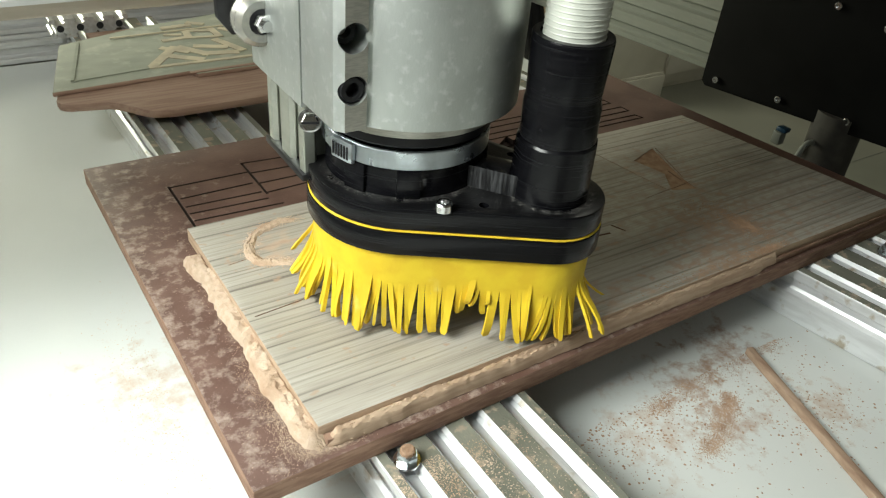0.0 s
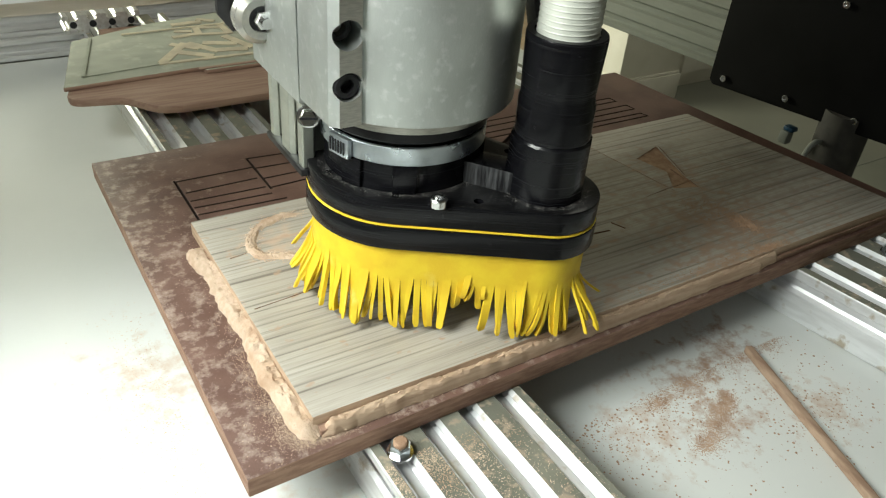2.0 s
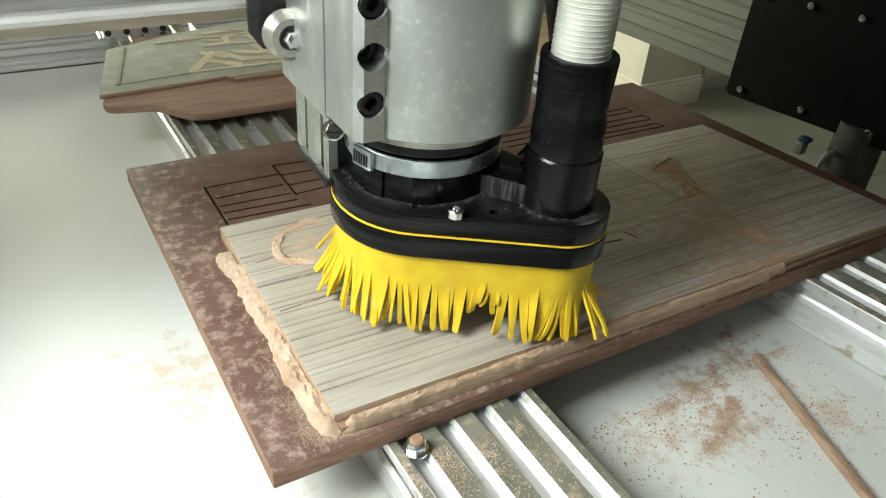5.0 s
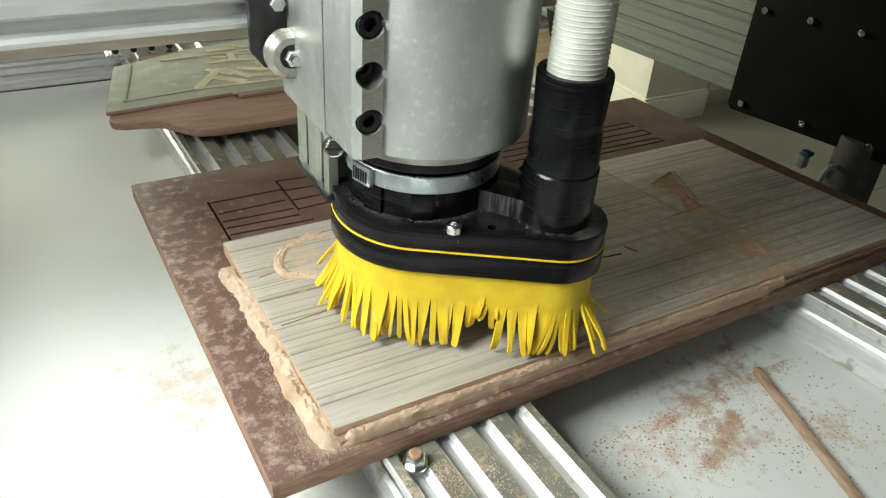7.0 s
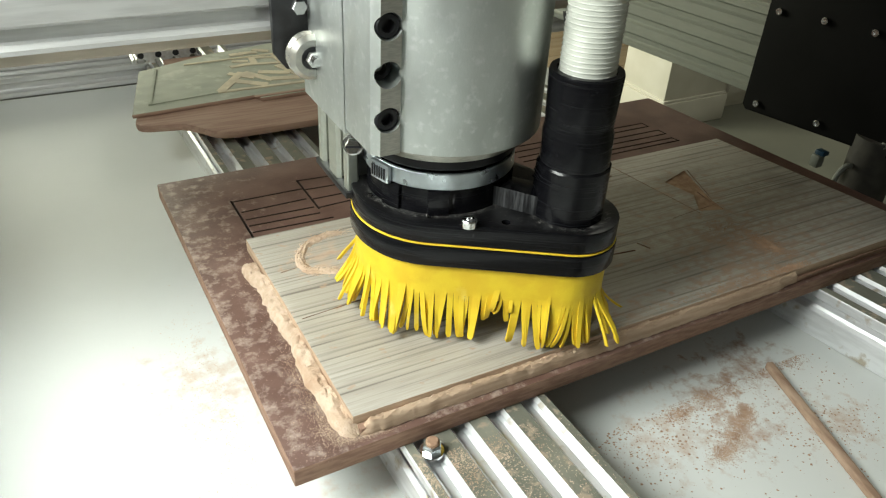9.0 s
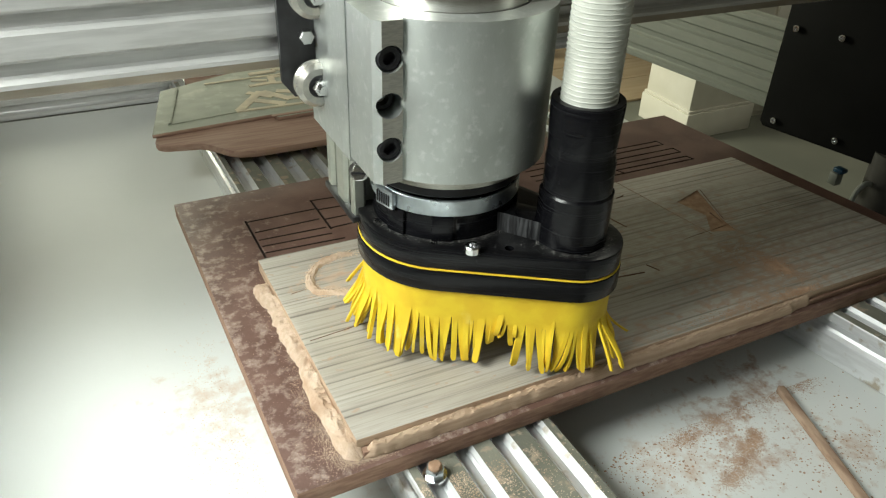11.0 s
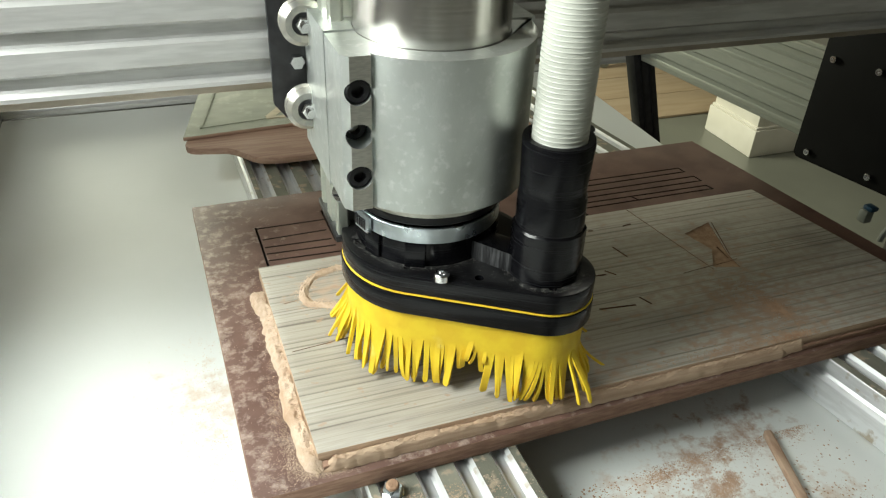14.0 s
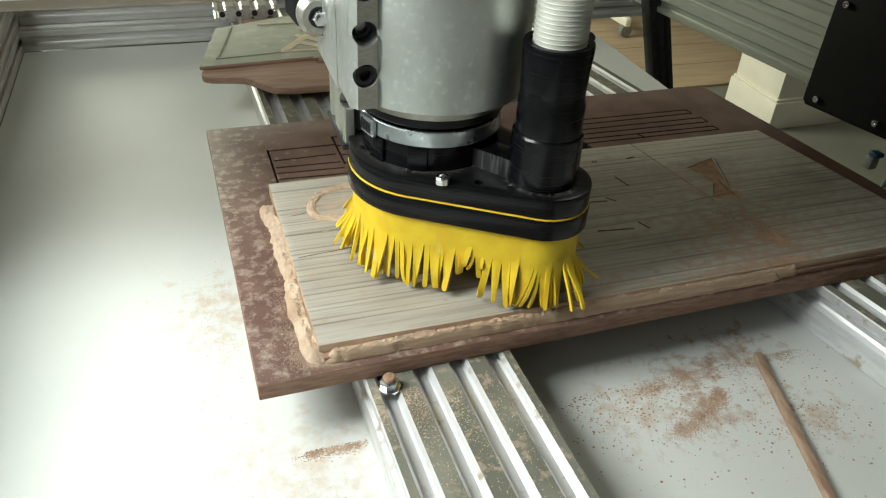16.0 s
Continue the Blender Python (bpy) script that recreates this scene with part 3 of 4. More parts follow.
# ---- the boards ----
def boards():
    out = [(0.0055, 0.0075), (0.460, 0.0170), (0.4245, 0.2775), (0, 0.2775)]
    grooves = bmesh.new()
    G = 0.0015
    for p, q in (((0.039, 0.236), (0.040, 0.186)), ((0.040, 0.235), (0.087, 0.235)), ((0.042, 0.220), (0.084, 0.221)), ((0.042, 0.210), (0.085, 0.209)), ((0.042, 0.202), (0.086, 0.2005)), ((0.042, 0.194), (0.092, 0.192)),
                 ((0.087, 0.247), (0.125, 0.244)), ((0.087, 0.247), (0.088, 0.206)), ((0.088, 0.233), (0.125, 0.231)), ((0.088, 0.219), (0.125, 0.219)), ((0.088, 0.207), (0.125, 0.209)),
                 ((0.250, 0.236), (0.381, 0.235)), ((0.381, 0.235), (0.382, 0.228)), ((0.250, 0.228), (0.382, 0.228)), ((0.250, 0.2195), (0.385, 0.219)), ((0.385, 0.219), (0.386, 0.211)),
                 ((0.250, 0.212), (0.386, 0.211)), ((0.262, 0.2045), (0.385, 0.203)), ((0.385, 0.203), (0.387, 0.197)), ((0.268, 0.1975), (0.387, 0.197)), ((0.317, 0.203), (0.320, 0.197))):
        line_box(p, q, G, -0.006, 0.002, grooves)
    prism([(0.268, 0.212), (0.272, 0.186), (0.250, 0.186), (0.250, 0.200)], -0.004, 0.002, 0, grooves)
    bm = cut(prism(out, -0.010, 0, 0.0006), grooves, BOARD)
    me = to_mesh("spoil_board", bm, [BOARD, CORE, GROOVE_SHADE])
    # Groove walls and floors take the painted shade colour.
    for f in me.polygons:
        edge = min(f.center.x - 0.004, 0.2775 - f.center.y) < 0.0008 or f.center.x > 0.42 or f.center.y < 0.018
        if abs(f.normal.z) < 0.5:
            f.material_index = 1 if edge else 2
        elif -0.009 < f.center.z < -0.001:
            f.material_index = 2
    ob = new("spoil_board", me)
    tagged(ob, "dark brown fibre board with milled grooves and dust", "board")

    # the grey plank that is being cut
    T = 0.0085
    cutter = bmesh.new()
    C = 0.0013
    for p, q in (((0.258, 0.133), (0.261, 0.121)), ((0.220, 0.108), (0.237, 0.1065)), ((0.239, 0.110), (0.243, 0.105)), ((0.245, 0.079), (0.248, 0.072)), ((0.2525, 0.156), (0.255, 0.1555)), ((0.279, 0.155), (0.285, 0.156)),
                 ((0.3265, 0.1135), (0.3255, 0.1010)), ((0.216, 0.076), (0.238, 0.0735))):
        line_box(p, q, C, T - 0.003, T + 0.002, cutter)
    line_box((0.0386, 0.0915), (0.073, 0.0945), 0.0006, T - 0.002, T + 0.002, cutter)
    line_box((0.041, 0.1345), (0.055, 0.1365), 0.0005, T - 0.002, T + 0.002, cutter)
    line_box((0.293, 0.176), (0.3075, 0.092), 0.0005, T - 0.001, T + 0.002, cutter)
    line_box((0.286, 0.0935), (0.330, 0.0975), 0.0005, T - 0.001, T + 0.002, cutter)
    line_box((0.3425, 0.1415), (0.3290, 0.1040), 0.0006, T - 0.002, T + 0.002, cutter)
    prism([(0.315, 0.134), (0.3405, 0.1425), (0.3275, 0.1035), (0.326, 0.089), (0.309, 0.094), (0.321, 0.112)], T - 0.00034, T + 0.002, 0, cutter)
    bm = prism([(0.0360, 0.0182), (0.433, 0.0192), (0.404, 0.1750), (0.0325, 0.1755)], 0.0003, T, 0.0005)
    bm = cut(bm, cutter, PLANK)
    me = to_mesh("plank", bm, [PLANK, TAN, CORE, DUSTDARK])
    for f in me.polygons:
        inside = 0.045 < f.center.x < 0.40 and 0.02 < f.center.y < 0.17
        if f.normal.z < 0.5 or (f.center.z < T - 0.0003 and f.normal.z > 0.5):
            f.material_index = 2 if inside else 1
            if inside and f.normal.z > 0.5 and T - 0.0008 < f.center.z:
                f.material_index = 3
    ob = new("plank", me)
    tagged(ob, "grey wood-grain laminate plank with milled slits", "plank")
    # the stepped tongue along the plank's front edge
    tongue = new("tongue", to_mesh("tongue", prism([(0.038, 0.0142), (0.430, 0.0178), (0.430, 0.0190), (0.038, 0.0180)], 0.0003, 0.0036, 0.0003), CORE))
    tongue.parent = ob


boards()


def sign_board():
    sign = thing("wooden_sign", "brown carved sign board with pale raised letters", "sign", (0, 0.009, 0))
    # plan outline with a sweeping lower edge
    pts = [(0.003, 0.372), (0.0035, 0.367), (0.006, 0.3635), (0.010, 0.3612), (0.020, 0.359), (0.034, 0.356), (0.039, 0.3525), (0.043, 0.348), (0.0475, 0.342), (0.052, 0.336), (0.0555, 0.3325), (0.060, 0.330), (0.072, 0.327), (0.30, 0.327), (0.30, 0.53), (0.135, 0.498), (0.09, 0.489), (0.024, 0.462), (0.016, 0.420)]
    bm = prism(pts, -0.0040, 0.0018, 0.0009)
    part("back_panel", bm, OAKSIGN, sign)
    part("spacer", box(0.05, 0.28, 0.36, 0.52, -0.0098, -0.0041), OAKSIGN, sign)
    face = part("face_panel", prism([(0.002, 0.377), (0.10, 0.384), (0.103, 0.376), (0.24, 0.380), (0.28, 0.54), (0.135, 0.5035), (0.09, 0.495), (0.022, 0.470)], 0.0020, 0.0054, 0.0008), [SIGNGREEN, OAKSIGN], sign)
    for f in face.data.polygons:  # bare wood shows on the sawn sides
        f.material_index = 0 if f.normal.z > 0.5 else 1
    edge = bmesh.new()
    for p, q in (((0.018, 0.392), (0.036, 0.468)), ((0.018, 0.392), (0.075, 0.3985))):
        line_box(p, q, 0.0022, 0.0055, 0.0063, edge)
    part("raised_border", edge, SIGNGREEN, sign)
    part("groove", line_box((0.100, 0.3795), (0.24, 0.382), 0.0035, 0.0055, 0.0061), OAKSIGN, sign)
    # raised writing that cannot be read, as plain pale bars
    bars = [((0.078, 0.403), (0.101, 0.434), 0.0075), ((0.094, 0.418), (0.113, 0.404), 0.0075), ((0.094, 0.436), (0.108, 0.423), 0.006), ((0.107, 0.433), (0.121, 0.414), 0.0075), ((0.122, 0.414), (0.143, 0.410), 0.0075), ((0.120, 0.432), (0.139, 0.424), 0.007), ((0.139, 0.441), (0.150, 0.414), 0.007),
            ((0.121, 0.468), (0.120, 0.455), 0.006), ((0.124, 0.470), (0.141, 0.466), 0.004), ((0.124, 0.453), (0.141, 0.450), 0.004), ((0.143, 0.468), (0.144, 0.451), 0.006), ((0.100, 0.453), (0.117, 0.455), 0.005), ((0.104, 0.466), (0.114, 0.463), 0.004), ((0.152, 0.467), (0.170, 0.450), 0.006),
            ((0.107, 0.483), (0.114, 0.483), 0.006), ((0.117, 0.484), (0.127, 0.484), 0.006), ((0.130, 0.490), (0.139, 0.484), 0.005), ((0.075, 0.3985), (0.230, 0.396), 0.0035), ((0.062, 0.472), (0.180, 0.475), 0.0022)]
    for k, (p, q, w) in enumerate(bars):
        part("letter_bar", line_box(p, q, w, 0.0055, 0.0061 + 0.00002 * k), SIGNPALE, sign)
    # end of a slotted rail lying behind it
    off = thing("spare_profile", "short four-slot aluminium offcut, its cut end showing", "profile", (0.0245, 0.540, TABLE + PROFILE_H + 0.0003))
    bm = extrusion(4, 0.03125)
    bm.transform(Matrix.Scale(0.8, 4))
    part("body", bm, ALU, off)
    # Flat black discs on the end face stand for the shade in its holes.
    for k in range(4):
        bm = lathe([(0.0001, 0), (0.0030, 0), (0.0030, 0.0003), (0.0001, 0.0003)], 16)
        bm.transform(Matrix.Translation((0.008 + 0.016 * k, 0, 0.008)) @ FACE_Y)
        part("bore_shade", bm, DARK, off, "flat black disc standing for the shade in a bored hole")


sign_board()


# ---- spindle, clamp and dust shoe ----
AX, AY = 0.110, 0.088
TX, TY = 0.152, 0.038
EX, EY = 0.002, -0.001  # the small end of the shoe against the hose socket


def spindle():
    sp = thing("spindle_motor", "polished steel router spindle held in a clamp", "spindle", (AX, AY, 0))
    part("motor_body", lathe([(0.0345, 0.112), (0.0345, 0.30), (0.033, 0.302), (0.0001, 0.302)], 72), STEEL, sp)
    part("nose_ring", lathe([(0.0001, 0.1031), (0.0365, 0.1031), (0.0382, 0.1038), (0.0382, 0.1100), (0.0001, 0.1100)], 72), RAWCUT, sp, "dull turned steel nose ring")
    part("nose_seal", lathe([(0.0001, 0.0986), (0.0360, 0.0986), (0.0368, 0.0995), (0.0364, 0.1030), (0.0001, 0.1030)], 72), BLACKOX, sp, "black rubber seal")
    part("collet", lathe([(0.0001, 0.03), (0.002, 0.03), (0.002, 0.05), (0.008, 0.051), (0.008, 0.078), (0.012, 0.08), (0.012, 0.0985), (0.0001, 0.0985)], 24), STEEL, sp)


def clamp():
    cl = thing("spindle_clamp", "blasted aluminium split clamp round the spindle", "clamp", (AX, AY, 0))
    z0, z1 = 0.1105, 0.179
    R = 0.0462
    # front half: a rounded block with a flat flange for the screws
    pts = [(-0.0478, -0.0009), (-0.0478, -0.0285), (-0.0448, -0.0318), (-0.0360, -0.0318), (-0.0358, -0.0296)]
    a0 = math.atan2(-0.0290, -0.0352)
    for k in range(33):
        a = a0 - a0 * k / 32
        pts.append((R * math.cos(a), R * math.sin(a)))
    pts += [(R + 0.002, -0.0009)]
    for k in range(33):
        a = -math.pi * k / 32
        pts.append((0.0347 * math.cos(a), -0.0006 + 0.0347 * math.sin(a)))
    body = prism(pts, z0, z1, 0)
    holes = bmesh.new()
    for z in (0.126, 0.145, 0.164):
        h = lathe([(0.0001, -0.012), (0.0055, -0.012), (0.0055, 0.01), (0.0001, 0.01)], 28)
        h.transform(Matrix.Translation((-0.0412, -0.0318, z)) @ FACE_Y)
        join(holes, h)
    body = cut(body, holes, CAST)
    me = to_mesh("front_half", body, [CAST, RAWCUT])
    for f in me.polygons:
        if f.center.y < -0.0312 and f.normal.y < -0.9 and f.center.x < -0.0345:
            f.material_index = 1
    new("front_half", me).parent = cl
    
    for z, dz in ((0.126, 0.0012), (0.145, 0.0085), (0.164, 0.0012)):
        socket_screw("screw", cl, Matrix.Translation((-0.0412, -0.0318 + dz, z)) @ FACE_Y, 0.0050, 0.006)
    # rear half
    pts = [(-0.0478, 0.0006), (-0.0478, 0.0535), (0.05, 0.0535), (0.05, 0.0006)]
    for k in range(33):
        a = math.pi * k / 32
        pts.append((0.0347 * math.cos(a), 0.0006 + 0.0347 * math.sin(a)))
    part("rear_half", prism(pts, z0 - 0.003, z1 + 0.0005, 0), CAST, cl)


def z_axis():
    za = thing("z_axis_slide", "upright slotted aluminium slide behind the spindle", "slide")
    bm = extrusion(2, 0.22)
    bm.transform(Matrix(((0, 0, 1, 0.0675), (1, 0, 0, 0.100), (0, 1, 0, 0.0715), (0, 0, 0, 1))))
    part("column", bm, RAIL, za)
    part("end_cap", box(0.0660, 0.0890, 0.0985, 0.1415, 0.0680, 0.0714, 0.0006), BLACKPLATE, za, "black plastic end cap")
    part("back_plate", box(0.0655, 0.155, 0.1418, 0.1480, 0.105, 0.30, 0.001), ALU, za)
    part("upper_clamp", box(0.079, 0.150, 0.090, 0.1413, 0.205, 0.25, 0.002), CAST, za)
    for z in (0.212, 0.226):
        socket_screw("screw", za, Matrix.Translation((0.084, 0.0905, z)) @ FACE_Y, 0.0048, 0.006)


def shoe_outline(grow=0.0, steps=28):
    """Plan of the dust shoe: a large round end about the spindle, a small one about the hose socket, and straight sides."""
    r1, r2 = 0.0425 + grow, 0.0225 + grow
    dx, dy = TX + EX - AX, TY + EY - AY
    d, base = math.hypot(dx, dy), math.atan2(dy, dx)
    t = math.acos((r1 - r2) / d)
    pts = []
    for k in range(steps + 1):
        a = base + t + (2 * math.pi - 2 * t) * k / steps
        pts.append((AX + r1 * math.cos(a), AY + r1 * math.sin(a)))
    for k in range(steps // 2 + 1):
        a = base - t + 2 * t * k / (steps // 2)
        pts.append((TX + EX + r2 * math.cos(a), TY + EY + r2 * math.sin(a)))
    return pts


def resample(pts, n):
    pts = [Vector(p) for p in pts]
    pts.append(pts[0])
    lens = [0.0]
    for a, b in zip(pts, pts[1:]):
        lens.append(lens[-1] + (b - a).length)
    out = []
    for k in range(n):
        s = lens[-1] * k / n
        i = max(j for j in range(len(lens) - 1) if lens[j] <= s)
        f = (s - lens[i]) / max(lens[i + 1] - lens[i], 1e-9)
        out.append(pts[i].lerp(pts[i + 1], f))
    return out, lens[-1]


def dust_shoe():
    sh = thing("dust_shoe", "black printed dust shoe with a yellow fringed skirt", "dust shoe")
    lower = prism(shoe_outline(0.0006), 0.0528, 0.0638, 0.0006)
    part("lower_ring", lower, PRINT, sh)
    part("gasket", prism(shoe_outline(0.0002), 0.06395, 0.0646, 0.0001), YELLOW, sh, "thin yellow rubber gasket")
    top = prism(shoe_outline(0.0), 0.06475, 0.0757, 0.0008)
    holes = bmesh.new()
    rim, length = resample(shoe_outline(-0.006), 9)
    for k, p in enumerate(rim):
        join(holes, lathe([(0.0001, 0.070), (0.0021, 0.070), (0.0021, 0.08), (0.0001, 0.08)], 14, (p.x, p.y, 0)))
    me = to_mesh("cover", cut(top, holes, PRINT), [PRINT, DUSTY])
    for f in me.polygons:
        if f.normal.z > 0.7:
            f.material_index = 1
    ob = new("cover", me)
    ob.parent = sh
    # socket head screw standing proud on the cover
    bm = lathe([(0.0001, 0), (0.0036, 0), (0.0036, 0.0030), (0.0031, 0.0036), (0.0018, 0.0036), (0.0016, 0.0018), (0.0001, 0.0018)], 24, (0.1025, 0.0430, 0.0757))
    part("screw", bm, BOLT, sh, "bright steel socket screw")
    # cup that grips the spindle nose
    part("cup", lathe([(0.028, 0.0736), (0.0352, 0.0736), (0.0346, 0.078), (0.0344, 0.0915), (0.0338, 0.0925), (0.028, 0.0925), (0.028, 0.0736)], 40, (AX, AY, 0)), PRINT, sh)
    for a in (205, 243, 330, 20):
        ca, sa = math.cos(radians(a)), math.sin(radians(a))
        bm = box(0.0330, 0.0360, -0.005, 0.005, 0.0736, 0.0884, 0.0006)
        bm.transform(Matrix.Translation((AX, AY, 0)) @ Matrix.Rotation(radians(a), 4, "Z"))
        part("cup_rib", bm, PRINT, sh)
    # web between the cup and the hose socket
    d = Vector((TX - AX, TY - AY)).normalized()
    s = Vector((-d.y, d.x))
    a, b = Vector((AX, AY)) + d * 0.030, Vector((TX, TY)) - d * 0.010
    bm = prism([tuple(a - s * 0.0115), tuple(b - s * 0.0125), tuple(b + s * 0.001), tuple(a + s * 0.001)], 0.0736, 0.0856, 0.0004)
    web = part("web", bm, [PRINT, SCUFF_SHEEN], sh, "scuffed black web")
    # Only the sides get the scuffs and the painted sheen.
    for f in web.data.polygons:
        f.material_index = 0 if f.normal.z > 0.5 else 1
    # hose socket: octagonal foot, then stepped tube
    part("socket_foot", lathe([(0.012, 0.0736), (0.0172, 0.0736), (0.0170, 0.1005), (0.0163, 0.1015), (0.012, 0.1015), (0.012, 0.0736)], 12, (TX, TY, 0)), PRINT, sh)
    tube = lathe([(0.0125, 0.1016), (0.0158, 0.1016), (0.0157, 0.116), (0.0150, 0.1190), (0.0151, 0.122), (0.0160, 0.1425), (0.0156, 0.1438), (0.0128, 0.1438), (0.0122, 0.118), (0.0125, 0.1016)], 48, (TX, TY, 0))
    for v in tube.verts:  # the tube kinks sideways above its lower half
        u = min(1.0, max(0.0, (v.co.z - 0.110) / 0.012))
        v.co += Vector((-0.9, 0.3, 0)) * 0.0006 * u * u * (3 - 2 * u)
    part("socket_tube", tube, PRINT, sh)
    # stub of a clip at the tube's mouth
    bm = sweep([(TX + 0.0135 + 0.0065 * math.sin(radians(q)), TY + 0.0050 + 0.003 * math.sin(radians(q)), 0.1395 + 0.0042 * math.cos(radians(q))) for q in range(0, 171, 19)], 0.0016, 8)
    part("clip", bm, BLACKPLATE, sh)
    # skirt: a band that splits into fringe strips
    N = 96
    rng = random.Random(7)
    rim, length = resample(shoe_outline(-0.0022), N)
    cen = Vector((sum(p.x for p in rim) / N, sum(p.y for p in rim) / N))
    nrm = []
    for k in range(N):
        t = (rim[(k + 1) % N] - rim[k - 1]).normalized()
        nn = Vector((t.y, -t.x))
        nrm.append(nn if nn.dot(rim[k] - cen) > 0 else -nn)
    band = bmesh.new()
    rows = []
    for inset, z in ((0.0002, 0.0537), (0.0002, 0.045), (0.0002, 0.0350), (-0.0012, 0.0350), (-0.0018, 0.0537)):
        rows.append([band.verts.new((rim[k].x + nrm[k].x * inset, rim[k].y + nrm[k].y * inset, z + (0.0045 * noise.noise(Vector((k * 0.45, 4.2, 0))) if z < 0.036 else 0))) for k in range(N)])
    for a, b in zip(rows, rows[1:]):
        for k in range(N):
            band.faces.new((a[k], a[(k + 1) % N], b[(k + 1) % N], b[k]))
    skirt = part("skirt_band", band, YELLOW, sh, "yellow foam rubber band")
    step = length / N
    k = 0.0
    while k < N - 0.4:
        w = rng.choice((0.45, 0.55, 0.7, 0.85, 1.1))
        i = int(k + w / 2) % N
        f = (k + w / 2) % 1
        j = (i + 1) % N
        p, nn = rim[i].lerp(rim[j], f), nrm[i].lerp(nrm[j], f).normalized()
        t = Vector((-nn.y, nn.x))
        wave = noise.noise(Vector((k * 0.19, 2.7, 0)))
        splay = 0.001 + 0.0035 * rng.random() + 0.004 * max(0, wave)
        if p.x < 0.080:
            splay += 0.008 * rng.random() ** 2 + 0.0015
        if p.x > 0.160:
            splay += 0.013 * rng.random() ** 2 + 0.003
        drop = 0.0108 + 0.002 * rng.random()
        drop += 0.35 * max(0.0, splay - 0.004)
        gap = (p - Vector((0.1195, 0.0385))).length
        if gap < 0.0078:  # strips tucked under, leaving the fringe's gap
            drop, splay = 0.0215 + 0.007 * rng.random(), -0.003 * rng.random()
        lean = 0.008 * noise.noise(Vector((k * 0.33, 8.1, 0))) + rng.uniform(-0.0028, 0.0028)
        curl = rng.choice((0, 0, 0.0015, 0.003, 0.0045))
        bend = rng.uniform(1.0, 2.0)
        start = 0.0420 + 0.007 * noise.noise(Vector((k * 0.7, 1.3, 0)))
        half, th = step * w * 0.50, rng.uniform(0.0007, 0.001)
        twist = rng.uniform(-0.5, 0.5)
        bm = bmesh.new()
        last = None
        for u in (0.0, 0.15, 0.3, 0.45, 0.6, 0.75, 0.88, 0.96, 1.0):
            z = start + (drop - start) * u
            v = max(0.0, (u - 0.2) / 0.8)
            c = p + nn * (splay * v ** bend + curl * math.sin(3.0 * v) * v - th + 0.0001) + t * lean * v ** bend
            hh = half * (1 - 0.15 * v) * (0.6 if u == 1.0 else 1)
            ang = twist * v
            tx, nx = t * math.cos(ang) + nn * math.sin(ang), nn * math.cos(ang) - t * math.sin(ang)
            sec = [bm.verts.new((*(c + tx * sx * hh + nx * sy * th), z)) for sx, sy in ((-1, -1), (1, -1), (1, 1), (-1, 1))]
            if last:
                for q in range(4):
                    bm.faces.new((last[q], last[(q + 1) % 4], sec[(q + 1) % 4], sec[q]))
            else:
                bm.faces.new(sec)
            last = sec
        bm.faces.new(last)
        ob = new("fringe_strip", to_mesh("fringe_strip", bm, YELLOW, 60))
        ob.parent = skirt
        k += w * rng.uniform(0.97, 1.06)

    # hose clamp round the cup
    hc = thing("hose_clamp", "zinc-plated worm-drive hose clamp round the shoe", "hose clamp", (AX, AY, -0.0018))
    part("clamp_band", ring(0.0346, 0.0362, 0.0905, 0.0985), ZINC, hc)
    a = radians(197)
    m = Matrix.Rotation(a, 4, "Z")
    bm = box(0.0360, 0.0385, -0.0055, 0.0065, 0.0898, 0.0988, 0.0008)
    bm.transform(m)
    part("worm_housing", bm, ZINC, hc)
    for q in range(6):
        bm = box(0.0384, 0.0389, -0.0042 + 0.0016 * q, -0.0034 + 0.0016 * q, 0.0915, 0.097)
        bm.transform(m)
        part("thread_slot", bm, BLACKOX, hc)
    head = look((-0.0400, 0.0105, 0.0985), (-0.0480, -0.0095, 0.1030)) @ Matrix.Rotation(radians(180), 4, "X")
    bm = lathe([(0.0001, 0), (0.0050, 0), (0.0050, 0.0012), (0.0040, 0.0014), (0.0001, 0.0014)], 24)
    bm.transform(head)
    part("screw_flange", bm, BOLT, hc)
    bm = hex_nut(0.0038, 0.0042)
    bm.transform(head @ Matrix.Translation((0, 0, 0.0014)))
    part("worm_screw", bm, BOLT, hc)
    bm = box(-0.0036, 0.0036, -0.0005, 0.0005, 0.0054, 0.0059)
    bm.transform(head)
    part("screw_slot", bm, BLACKOX, hc)
    bm = lathe([(0.0001, -0.010), (0.0020, -0.010), (0.0020, 0), (0.0001, 0)], 12)
    bm.transform(head)
    part("worm_shaft", bm, BOLT, hc)


def hose():
    """A translucent tube with a spiral rib, stuck in the shoe's socket."""
    ho = thing("vacuum_hose", "ribbed translucent white vacuum hose stuck in the socket", "hose", (TX - 0.0004, TY + 0.0002, 0))
    part("wall", lathe([(0.0112, 0.128), (0.0119, 0.128), (0.0119, 0.311), (0.0112, 0.311)], 48), HOSE, ho)
    turns, pitch, steps = 85, 0.0021, 30
    line = [(0.0118 * math.cos(2 * math.pi * k / steps), 0.0118 * math.sin(2 * math.pi * k / steps), 0.1295 + pitch * k / steps) for k in range(turns * steps)]
    part("spiral_rib", sweep(line, 0.00044, 6), HOSE, ho)
    return ho


spindle()
clamp()
z_axis()
dust_shoe()
hose()


